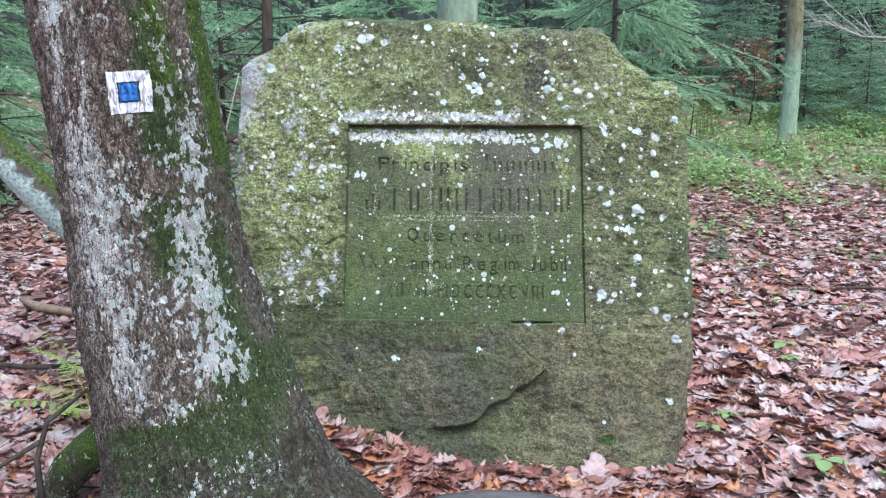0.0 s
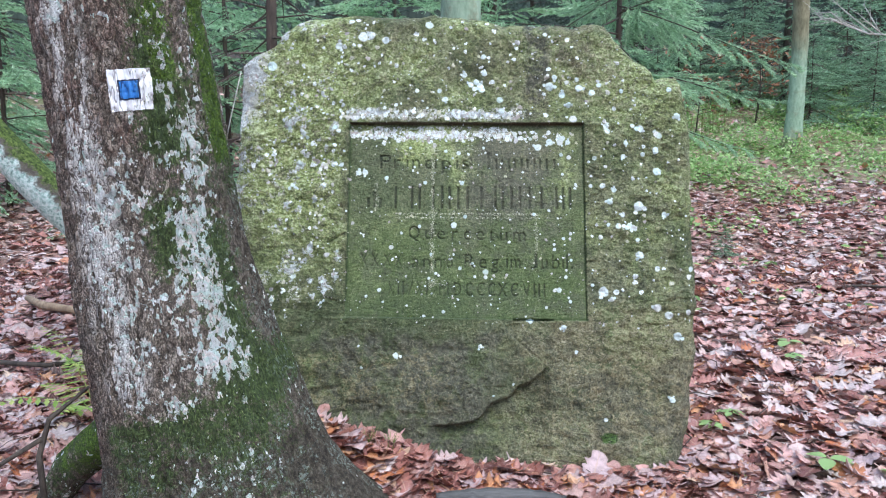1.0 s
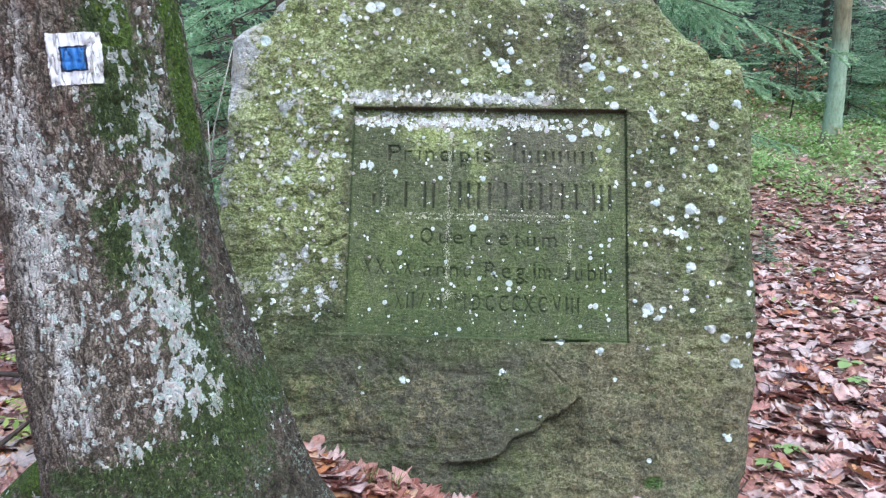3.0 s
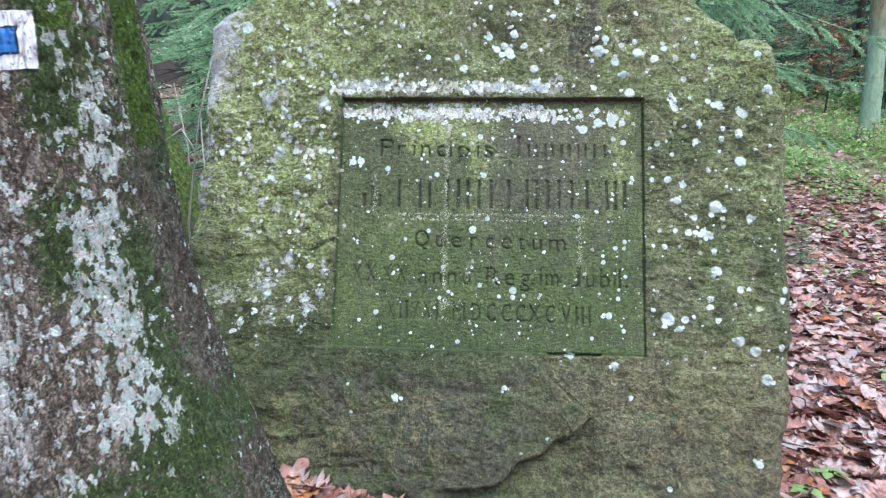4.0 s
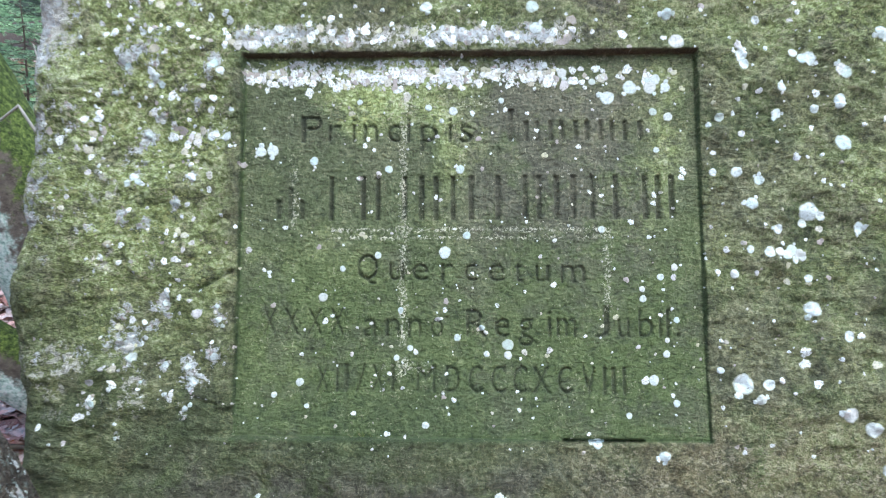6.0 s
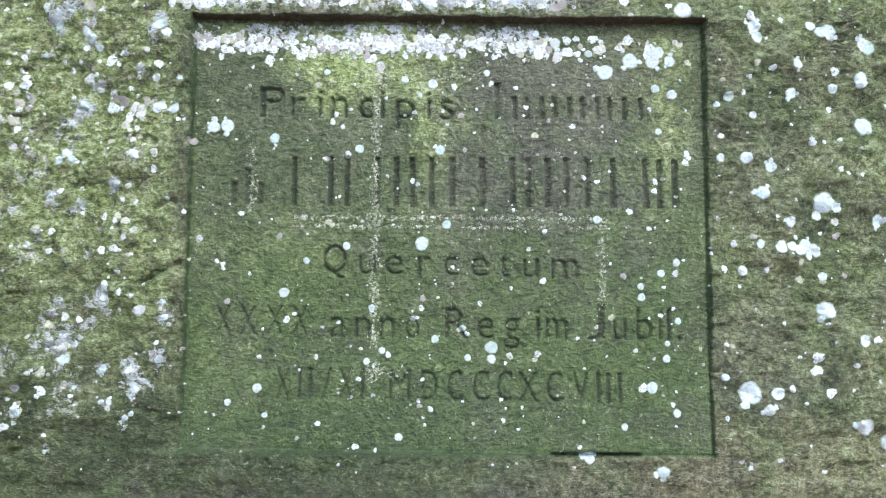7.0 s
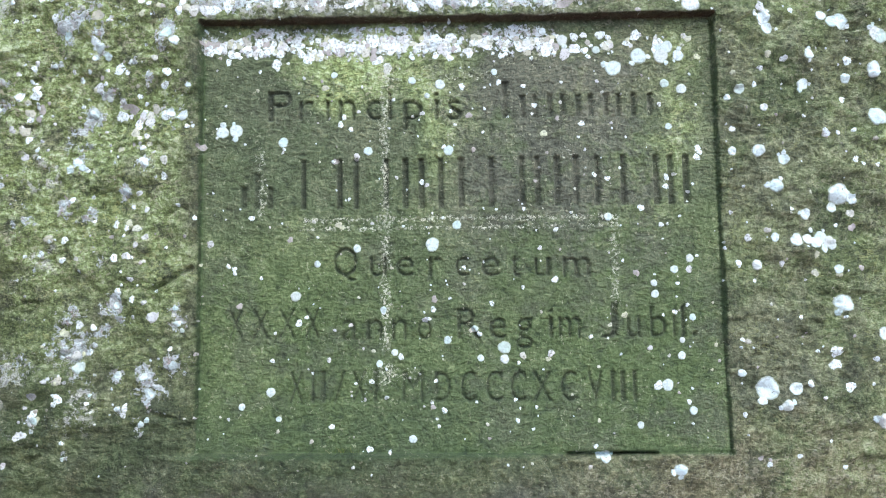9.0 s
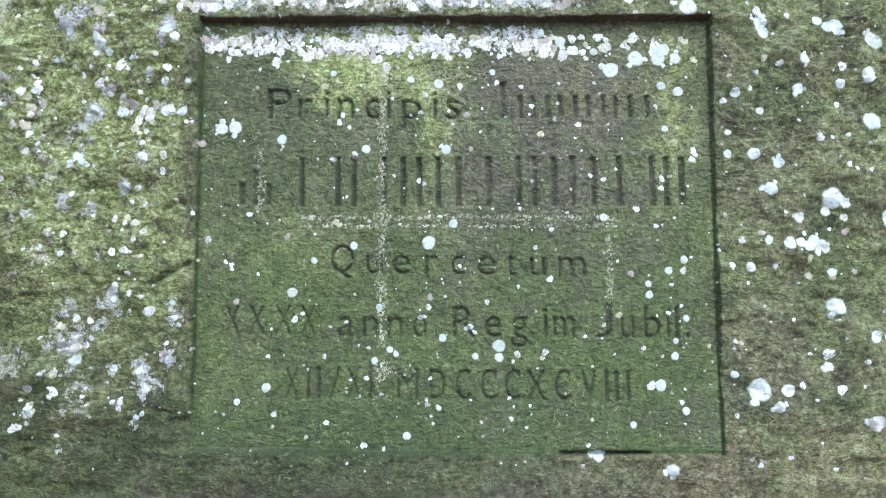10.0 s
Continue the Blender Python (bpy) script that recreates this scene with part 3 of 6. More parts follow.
def stone_face(u, v):
    """Depth of the stone's front behind its mean plane, without the lettering."""
    u, v = np.asarray(u, float), np.asarray(v, float)
    a, b, c, d = PANEL
    away = smooth(0.0, 0.16, np.hypot(np.maximum(np.maximum(a - u, u - b), 0), np.maximum(np.maximum(c - v, v - d), 0)))
    w = -0.003 - 0.008 * smooth(1.02, 1.27, v) * (1 - 0.4 * smooth(1.4, 1.7, v)) - 0.004 * smooth(0.46, 0.56, u) * smooth(0.3, 0.9, v)
    w = w + 0.026 * away * fbm(u * 2.6, v * 2.6, 0, 3, 31) + (0.006 + 0.012 * away) * fbm(u * 9, v * 10, 0, 4, 32)
    w = w - 0.005 * np.abs(fbm(u * 24, v * 26, 0, 4, 33)) + 0.0035 * fbm(u * 75, v * 80, 0, 3, 34) + 0.007 * fbm(u * 30, v * 32, 0, 3, 30)
    w = w + 0.010 * away * np.abs(fbm(u * 17, v * 24, 0, 3, 48)) * smooth(0.2, 0.5, u)
    w = w + 0.004 * smooth(0.22, 0.34, fbm(u * 16, v * 26, 0, 3, 35))
    below = smooth(-0.003, 0.003, along(CRACK, u) - v + 0.008 * fbm(u * 14, v * 14, 0, 2, 43) + 0.006 * fbm(u * 45, v * 45, 0, 2, 36))
    w = w + 0.030 * below * smooth(0.34, 0.29, u) * smooth(-0.13, -0.02, u) * (0.25 + 0.75 * smooth(0.10, 0.15, v + 0.2 * np.clip(-u, 0, 1)))
    w = w - 0.010 * on_facet(u, v) * smooth(0.40, 0.50, v) - 0.006 * on_facet(u, v)
    w = w + 0.006 * np.exp(-(((u - along(FACET, v) - 0.010 * vnoise(v * 14, 0.3, 0, 46)) / 0.0045) ** 2)) * smooth(0.34, 0.37, v) * smooth(0.53, 0.51, v)
    ledge = fbm(u * 3.5, v * 16, 0, 3, 44)
    w = w + 0.007 * smooth(0.02, 0.16, ledge) * smooth(0.50, 0.42, v) * smooth(0.15, -0.05, u)
    rim_d = np.minimum(np.minimum(u - stone_left(v), stone_right(v) - u), stone_top(u) - v)
    rim_d = rim_d + 0.012 * fbm(u * 12, v * 12, 0, 3, 37)
    w = w + 0.045 * np.clip(1 - rim_d / 0.055, 0, 1.3) ** 2 * (1 - 0.62 * smooth(-0.55, -0.70, u) * smooth(0.6, 0.9, v))
    p = in_panel(u, v)
    flat = 0.007 + 0.003 * smooth(0.95, 1.2, v) + 0.0016 * fbm(u * 6, v * 6, 0, 3, 38) + 0.0010 * fbm(u * 60, v * 130, 0, 3, 39)
    flat = flat - 0.008 * smooth(0.70, 0.53, v)
    slot = np.exp(-(((v - 0.525) / 0.0035) ** 2)) * smooth(0.19, 0.205, u) * smooth(0.35, 0.335, u) + 0.14 * np.exp(-(((v - c - 0.005 + 0.010 * (u - a) / (b - a)) / 0.0022) ** 2)) * smooth(a, a + 0.01, u) * smooth(b, b - 0.01, u)
    q = np.clip(((u + 0.475) * 0.060 + (v - 0.800) * 0.035) / (0.060 ** 2 + 0.035 ** 2), 0, 1)
    gash = np.exp(-((np.hypot(u + 0.475 - 0.060 * q, v - 0.800 - 0.035 * q) / 0.0045) ** 2))
    return w * (1 - p) + flat * p + 0.016 * slot + 0.014 * gash


# lettering, cut into the panel: a fine raster of depths
CELL = 0.0011
ru, rv = np.arange(PANEL[0], PANEL[1], CELL), np.arange(PANEL[2], PANEL[3], CELL)
raster = np.zeros((len(rv), len(ru)), np.float32)


def cut_triangles(tris, depth):
    for tri in tris:
        lo, hi = tri.min(0), tri.max(0)
        i0, i1 = int((lo[0] - PANEL[0]) / CELL), int((hi[0] - PANEL[0]) / CELL) + 2
        j0, j1 = int((lo[1] - PANEL[2]) / CELL), int((hi[1] - PANEL[2]) / CELL) + 2
        i0, j0 = max(i0, 0), max(j0, 0)
        gu, gv = np.meshgrid(ru[i0:i1], rv[j0:j1])
        if not gu.size:
            continue
        (ax, ay), (bx, by), (cx, cy) = tri
        den = (by - cy) * (ax - cx) + (cx - bx) * (ay - cy)
        if abs(den) < 1e-12:
            continue
        l1 = ((by - cy) * (gu - cx) + (cx - bx) * (gv - cy)) / den
        l2 = ((cy - ay) * (gu - cx) + (ax - cx) * (gv - cy)) / den
        hit = (l1 >= -0.02) & (l2 >= -0.02) & (l1 + l2 <= 1.02)
        block = raster[j0:j1, i0:i1]
        block[hit] = np.maximum(block[hit], depth)


def carve(letters, spans, base, cap, depth=1.0, weight=0.0, fall=0.0):
    """Cut letters, each between its own two edges, on a base line that falls slightly."""
    cu = bpy.data.curves.new("lettering", "FONT")
    cu.size, cu.resolution_u, cu.offset = 1.0, 3, weight
    ob = new("lettering", cu)
    for letter, (u0, u1) in zip(letters, spans):
        cu.body = letter
        bpy.context.view_layer.update()
        me = bpy.data.meshes.new_from_object(ob.evaluated_get(bpy.context.evaluated_depsgraph_get()))
        me.calc_loop_triangles()
        co = np.array([v.co[:2] for v in me.vertices])
        tris = co[np.array([t.vertices[:] for t in me.loop_triangles])]
        lo, hi = co[:, 0].min(), co[:, 0].max()
        low = base - fall * (u0 - spans[0][0])
        if letter == "J":
            tris[..., 1] = (tris[..., 1] - co[:, 1].min()) / np.ptp(co[:, 1]) * 0.73
        cut_triangles(np.stack([(tris[..., 0] - lo) / (hi - lo) * (u1 - u0) + u0, tris[..., 1] * cap / 0.73 + low], -1), depth)
        bpy.data.meshes.remove(me)
    bpy.data.objects.remove(ob)
    bpy.data.curves.remove(cu)


def carve_bars(u0, u1, base, heights, width, depth=1.0):
    """A row of plain upright bars."""
    n = len(heights)
    for k, h in enumerate(heights):
        u = u0 + (u1 - u0 - width) * k / max(n - 1, 1)
        a, b, c, d = (u, base), (u + width, base), (u + width, base + h), (u, base + h)
        cut_triangles(np.array([[a, b, c], [a, c, d]]), depth)


carve("Principis", [(-0.290, -0.250), (-0.239, -0.214), (-0.193, -0.186), (-0.171, -0.143), (-0.124, -0.100), (-0.087, -0.080), (-0.061, -0.029), (-0.009, -0.002), (0.013, 0.037)], 1.083, 0.055, 1.0, -0.010, 0.01)
for u0 in (0.106, 0.135, 0.156, 0.182, 0.203, 0.229, 0.250, 0.276, 0.297, 0.322, 0.350):
    carve_bars(u0, u0 + 0.008, 1.083, [0.060 if u0 < 0.12 else 0.037], 0.008, 1.0)
for u0 in (-0.334, -0.312, -0.290):
    carve_bars(u0, u0 + 0.008, 0.934, [0.057 if -0.32 < u0 < -0.30 else 0.036], 0.008, 0.8)
for u0 in (-0.234, -0.174, -0.146, -0.096, -0.064, -0.036, -0.004, 0.030, 0.080, 0.131, 0.158, 0.190, 0.221, 0.258, 0.300, 0.355, 0.380, 0.405):
    carve_bars(u0, u0 + 0.0085, 0.931, [0.082], 0.0085, 1.1)
carve("Quercetum", [(-0.179, -0.141), (-0.120, -0.093), (-0.076, -0.047), (-0.022, 0.0), (0.022, 0.045), (0.065, 0.096), (0.115, 0.129), (0.153, 0.179), (0.200, 0.245)], 0.818, 0.051, 0.95, -0.010, 0.015)
carve("XXXX", [(-0.355, -0.330), (-0.315, -0.287), (-0.271, -0.243), (-0.228, -0.203)], 0.716, 0.053, 0.85, -0.010)
carve("anno", [(-0.166, -0.140), (-0.125, -0.100), (-0.084, -0.059), (-0.041, -0.019)], 0.712, 0.054, 0.9, -0.010)
carve("Regim", [(0.024, 0.062), (0.077, 0.105), (0.121, 0.148), (0.174, 0.181), (0.192, 0.226)], 0.712, 0.055, 0.9, -0.010)
carve("Jubil.", [(0.260, 0.288), (0.303, 0.325), (0.341, 0.367), (0.378, 0.383), (0.392, 0.398), (0.409, 0.415)], 0.711, 0.055, 0.9, -0.010)
carve("XII/XI.", [(-0.252, -0.230), (-0.217, -0.211), (-0.200, -0.194), (-0.179, -0.161), (-0.150, -0.126), (-0.114, -0.108), (-0.097, -0.091)], 0.612, 0.054, 0.85, -0.008)
carve("MDCCCXCVIII", [(-0.067, -0.033), (-0.013, 0.012), (0.029, 0.053), (0.070, 0.096), (0.110, 0.134), (0.145, 0.177), (0.192, 0.217), (0.236, 0.259), (0.273, 0.279), (0.290, 0.296), (0.309, 0.315)], 0.611, 0.053, 0.9, -0.008, 0.01)
for _ in range(2):
    pad = np.pad(raster, 1)
    raster = (pad[1:-1, 1:-1] * 2 + pad[:-2, 1:-1] + pad[2:, 1:-1] + pad[1:-1, :-2] + pad[1:-1, 2:]) / 6


def letter_depth(u, v):
    i, j = np.round((u - PANEL[0]) / CELL).astype(int), np.round((v - PANEL[2]) / CELL).astype(int)
    ok = (i >= 0) & (i < len(ru)) & (j >= 0) & (j < len(rv))
    out = np.zeros(np.shape(u))
    out[ok] = raster[j[ok], i[ok]]
    return out


cols_l, cols_p, cols_r = 86, np.arange(-0.412, 0.4721, 0.0021), 76
rows_b = np.linspace(-0.18, 0.512, 136)[:-1]
rows_p = np.concatenate([np.arange(0.512, 1.246, 0.0021), np.arange(1.246, 1.2575, 0.0010), [1.260]])
rows_t = 80
pu = np.concatenate([np.full(cols_l, cols_p[0]), cols_p, np.full(cols_r, cols_p[-1])])
V = np.concatenate([rows_b, rows_p])[:, None] * np.ones((1, len(pu)))
U = np.empty_like(V)
q_l, q_r = np.linspace(0, 1, cols_l, endpoint=False), np.linspace(0, 1, cols_r + 1)[1:]


def spread(v):
    left, right = stone_left(v), stone_right(v)
    return np.concatenate([left + (cols_p[0] - left) * q_l, cols_p, cols_p[-1] + (right - cols_p[-1]) * q_r])


for r in range(len(V)):
    U[r] = spread(V[r, 0])
last, v_last = U[-1].copy(), V[-1, 0]
t_q = np.linspace(0, 1, rows_t + 1)[1:]
tops = stone_top(np.clip(last, -0.83, 0.83))
V = np.concatenate([V] + [(v_last + (tops - v_last) * q)[None] for q in t_q])
U = np.concatenate([U] + [(last + (np.clip(last, -0.815, 0.815) - last) * q)[None] for q in t_q])
W = stone_face(U, V)
cut = letter_depth(U, V)
W = W + 0.0062 * cut
# lichen rosettes
PANEL_LICHEN = [
    (-0.367, 1.064, 11), (-0.344, 1.066, 12), (-0.264, 1.045, 9), (-0.121, 1.028, 8), (0.014, 1.027, 9), (-0.178, 1.160, 6),
    (-0.046, 1.148, 7), (0.001, 1.141, 9), (-0.021, 1.122, 5), (0.093, 1.161, 6), (0.026, 0.901, 8), (-0.015, 0.869, 12),
    (-0.140, 0.864, 7), (-0.206, 0.839, 6), (-0.097, 0.762, 6), (0.008, 0.711, 7), (0.101, 0.698, 11), (0.101, 0.679, 8),
    (0.062, 0.681, 6), (0.053, 0.729, 6), (-0.282, 0.630, 8), (-0.329, 0.607, 6), (-0.268, 0.587, 5), (-0.050, 0.553, 7),
    (-0.104, 0.674, 6), (-0.079, 0.692, 6), (0.294, 1.164, 14), (0.337, 1.184, 14), (0.266, 1.196, 7), (0.375, 1.184, 13),
    (0.385, 1.199, 11), (0.404, 1.184, 10), (0.407, 1.126, 9),
]
PANEL_EDGE_LICHEN = [
    (0.209, 1.214, 10), (0.176, 1.230, 7), (0.149, 1.211, 8), (0.383, 1.062, 6), (0.379, 1.136, 8), (0.378, 0.500, 10),
    (0.365, 0.634, 10), (0.404, 0.593, 7), (0.318, 0.571, 6), (0.390, 0.681, 7), (0.392, 0.706, 5), (0.410, 0.743, 6),
    (0.350, 0.782, 7), (0.383, 0.822, 7), (0.409, 0.840, 7), (0.349, 0.800, 6), (0.277, 0.911, 7), (0.260, 0.522, 10),
    (-0.242, 0.786, 9),
]
RIGHT_LICHEN = [
    (0.543, 1.240, 12), (0.548, 1.222, 11), (0.668, 1.231, 14), (0.641, 1.244, 9), (0.736, 1.206, 13), (0.613, 1.175, 10),
    (0.499, 1.120, 9), (0.478, 1.106, 6), (0.605, 1.127, 10), (0.539, 1.089, 7), (0.722, 1.152, 12), (0.676, 1.136, 9),
    (0.729, 1.072, 15), (0.483, 1.016, 8), (0.526, 1.016, 11), (0.568, 1.001, 10), (0.550, 0.956, 12), (0.658, 0.943, 19),
    (0.647, 0.921, 9), (0.597, 0.909, 10), (0.751, 0.912, 12), (0.543, 0.871, 8), (0.580, 0.867, 11), (0.600, 0.868, 9),
    (0.612, 0.862, 10), (0.622, 0.870, 11), (0.635, 0.864, 10), (0.628, 0.853, 8), (0.643, 0.858, 8), (0.516, 0.827, 9), (0.649, 0.818, 8), (0.656, 0.763, 15), (0.717, 0.713, 11), (0.521, 0.628, 19),
    (0.566, 0.627, 11), (0.549, 0.601, 10), (0.483, 0.652, 7),
]
LEFT_LICHEN = [
    (-0.458, 1.233, 18), (-0.627, 1.231, 15), (-0.574, 1.212, 16), (-0.611, 1.016, 14), (-0.491, 1.012, 12), (-0.526, 0.965, 13),
    (-0.453, 1.098, 20), (-0.561, 1.126, 13), (-0.588, 1.101, 14), (-0.522, 1.188, 8), (-0.493, 1.165, 7), (-0.652, 1.182, 10),
    (-0.631, 0.945, 7), (-0.422, 1.144, 9), (-0.434, 0.744, 12), (-0.437, 0.769, 8), (-0.594, 0.675, 21), (-0.530, 0.662, 12),
    (-0.489, 0.658, 15), (-0.440, 0.676, 17), (-0.479, 0.631, 22), (-0.528, 0.608, 10), (-0.491, 0.582, 11), (-0.574, 0.630, 7),
    (-0.618, 0.528, 8), (-0.666, 0.590, 11), (-0.535, 0.775, 12),
]
TOP_LICHEN = [
    (-0.453, 1.552, 16), (-0.362, 1.588, 20), (-0.330, 1.595, 16), (-0.276, 1.573, 15), (-0.113, 1.639, 16), (-0.407, 1.651, 11),
    (-0.699, 1.465, 20), (-0.051, 1.345, 13), (-0.156, 1.377, 9), (-0.072, 1.378, 9), (0.092, 1.511, 11), (0.045, 1.405, 12),
    (0.066, 1.416, 12), (0.080, 1.400, 13), (0.060, 1.389, 11), (0.086, 1.383, 13), (0.022, 1.444, 11), (0.096, 1.445, 11), (0.153, 1.342, 13), (0.159, 1.298, 13), (0.337, 1.393, 17),
    (0.355, 1.426, 11), (0.401, 1.409, 9), (0.446, 1.387, 15), (0.494, 1.370, 13), (0.383, 1.360, 13), (0.423, 1.267, 15),
    (0.406, 1.321, 11), (0.439, 1.420, 9), (0.603, 1.377, 9), (0.520, 1.398, 10), (0.576, 1.311, 9), (0.776, 1.378, 11),
    (0.804, 1.280, 13),
]
LOW_LICHEN = [
    (0.656, 1.231, 11), (0.728, 1.210, 13), (0.722, 1.145, 11), (0.724, 1.071, 15), (-0.217, 0.396, 14), (0.082, 0.431, 10),
    (0.376, 0.500, 8), (0.421, 0.414, 9), (0.756, 0.251, 11), (0.753, 0.547, 15), (0.713, 0.573, 15), (0.823, 0.558, 11),
    (0.784, 0.473, 16), (0.128, 0.260, 6), (0.198, 0.300, 6), (0.844, 0.716, 11), (0.832, 0.686, 10), (0.519, 0.182, 8),
    (-0.338, 0.353, 7), (-0.350, 0.429, 6),
]

n_r, n_c = U.shape
verts = np.stack([U, W, V], -1).reshape(-1, 3)
faces = grid_faces(n_r, n_c).tolist()
loop = [c for c in range(n_c)] + [r * n_c + n_c - 1 for r in range(1, n_r)] + [(n_r - 1) * n_c + c for c in range(n_c - 2, -1, -1)] + [r * n_c for r in range(n_r - 2, 0, -1)]
rim = verts[loop]
mid = np.array([0.0, 0.0, 0.75])
rings, prev = [verts], loop
count = len(verts)
for depth, size in ((0.06, 1.0), (0.16, 0.995), (0.30, 0.97), (0.40, 0.90), (0.44, 0.78)):
    ring = (rim - mid) * [size, 0, size] + mid
    ring[:, 1] = rim[:, 1] + depth + 0.015 * fbm(ring[:, 0] * 6, ring[:, 2] * 6, depth * 9, 3, 41)
    wob = 0.018 * fbm(ring[:, 0] * 9, ring[:, 2] * 9, depth * 11, 3, 42)
    ring[:, [0, 2]] *= 1 + wob[:, None]
    rings.append(ring)
    ids = list(range(count, count + len(ring)))
    faces += [(prev[k], ids[k], ids[(k + 1) % len(ids)], prev[(k + 1) % len(ids)]) for k in range(len(ids))]
    prev, count = ids, count + len(ring)
faces.append(tuple(prev))
verts = np.concatenate(rings)
u, v = verts[:, 0], verts[:, 2]
pan = in_panel(u, v)
n1, n2 = fbm(u * 3, v * 3, 0, 4, 51), fbm(u * 6, v * 6, 0, 4, 52)
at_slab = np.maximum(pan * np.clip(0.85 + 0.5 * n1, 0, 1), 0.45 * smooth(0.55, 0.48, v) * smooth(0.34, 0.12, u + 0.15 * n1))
at_green = np.clip(0.12 + 0.75 * pan * smooth(1.10, 0.75, v) + 0.22 * smooth(0.60, 0.50, v) * smooth(0.42, 0.10, u) * smooth(0.34, 0.44, v) + 0.10 * smooth(0.5, 0.2, v) * smooth(-0.2, -0.5, u) + 0.6 * n1, 0, 1)
at_yellow = np.clip(1.1 * smooth(-0.38, -0.47, u) * smooth(0.56, 0.98, v + 0.06 * n2) + 0.42 * smooth(1.15, 1.45, v) + 0.40 * pan * smooth(0.90, 1.08, v) * smooth(-0.2, 0.3, n2) * np.clip(smooth(0.10, 0.0, u) + smooth(0.33, 0.40, u), 0, 1) + 0.55 * smooth(0.45, 0.75, u) * smooth(0.55, 1.0, v) + 0.7 * n2, 0, 1)
at_yellow = np.maximum(at_yellow, 0.30 * smooth(0.40, 0.12, v) * smooth(0.02, 0.2, u) * smooth(-0.25, 0.15, n2))
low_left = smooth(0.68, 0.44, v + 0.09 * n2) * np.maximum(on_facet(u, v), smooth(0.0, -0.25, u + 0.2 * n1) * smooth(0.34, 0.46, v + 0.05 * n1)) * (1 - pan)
at_yellow = at_yellow * (1 - 0.6 * pan * smooth(0.02, 0.10, u) * smooth(0.40, 0.33, u))
at_yellow = at_yellow * (1 - 0.85 * low_left) * (1 - 0.75 * pan * smooth(0.92, 0.80, v))
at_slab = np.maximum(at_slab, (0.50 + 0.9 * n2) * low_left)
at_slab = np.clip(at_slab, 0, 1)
at_moss = np.exp(-(((u - 0.53) / 0.035) ** 2 + ((v - 0.12) / 0.022) ** 2)) + 0.8 * np.exp(-(((u + 0.02) / 0.10) ** 2 + ((v - 0.36) / 0.03) ** 2)) * smooth(0.0, 0.3, n2)
at_brown = np.clip(0.8 * low_left * smooth(0.0, 0.25, n2 + 0.3 * n1) + 1.1 * smooth(0.66, 0.45, v) * smooth(0.02, 0.3, u) + 0.12 * smooth(0.45, 0.7, u) + 0.65 * smooth(1.25, 1.42, v) * smooth(0.0, 0.3, u) + 0.25 * smooth(1.3, 1.5, v) + 0.8 * smooth(0.24, 0.28, u) * smooth(0.36, 0.30, u) * smooth(1.0, 1.4, v) + 0.55 * pan * smooth(0.05, 0.2, u) * smooth(0.95, 1.15, v) + 0.35 * n1, 0, 1)


at_chalk = np.clip((line(v, 0.912, 0.006) + line(v, 0.897, 0.005)) * smooth(-0.26, -0.22, u) * smooth(0.31, 0.28, u) + line(u, -0.093, 0.011) * smooth(0.62, 0.66, v) * smooth(1.20, 1.15, v)
                   + line(u, 0.285, 0.011) * smooth(0.74, 0.78, v) * smooth(0.92, 0.90, v) + 0.8 * line(u, -0.30, 0.011) * smooth(0.90, 0.93, v) * smooth(1.06, 1.02, v)
                   + 0.8 * line(v, 1.155, 0.010) * smooth(-0.1, -0.07, u) * smooth(0.14, 0.08, u) + 0.7 * line(v, 0.655, 0.016) * smooth(-0.16, -0.12, u) * smooth(-0.02, -0.05, u) + 0.6 * line(u, -0.335, 0.016) * line(v, 0.885, 0.03)
                   + 0.6 * line(u, 0.215, 0.02) * line(v, 1.02, 0.02), 0, 1) * pan
at_crust = np.clip((0.15 + 0.75 * smooth(1.20, 1.38, v)) * smooth(-0.70, -0.79, u + 0.05 * n2) * smooth(0.85, 1.0, v) + 0.14 * smooth(1.175, 1.215, v + 0.02 * n2) * smooth(1.25, 1.235, v) * (0.35 + 0.65 * smooth(0.26, 0.18, u)) * pan + 0.3 * smooth(-0.45, -0.60, u) * smooth(0.5, 0.62, v) * smooth(0.1, 0.35, n2)
                   + 0.4 * line(v, 1.285, 0.030) * smooth(-0.45, -0.38, u) * smooth(0.30, 0.20, u) * (1 - pan), 0, 1)
flake_mask = np.zeros(len(u))
for fu, fv, mm in LEFT_LICHEN:
    flake_mask = np.maximum(flake_mask, np.exp(-(((u - fu) / (mm * 0.0017)) ** 2 + ((v - fv) / (mm * 0.0019)) ** 2)))
gather = fbm(u * 13, v * 15, 0, 3, 53)
at_flake = 0.40 * flake_mask + 0.27 * smooth(-0.42, -0.62, u) * smooth(0.50, 0.72, v + 0.06 * n2) * smooth(-0.1, 0.25, gather) + 0.24 * smooth(-0.70, -0.78, u) * smooth(0.70, 0.95, v)
at_flake = at_flake + 0.08 * smooth(-0.74, -0.80, u) * smooth(1.12, 1.28, v) * smooth(-0.3, 0.1, gather) + 0.20 * smooth(1.30, 1.42, v) * smooth(0.5, -0.2, u) * smooth(0.05, 0.35, gather)
at_flake = np.maximum(at_flake, 0.46 * line(v, 1.287, 0.026) * smooth(-0.47, -0.40, u) * smooth(0.30, 0.18, u) * smooth(-0.25, 0.1, gather)) * (1 - pan)
at_flake = np.maximum(at_flake, 0.33 * smooth(1.178, 1.205, v + 0.012 * n2) * smooth(1.250, 1.240, v) * (0.35 + 0.65 * smooth(0.24, 0.16, u)) * pan)
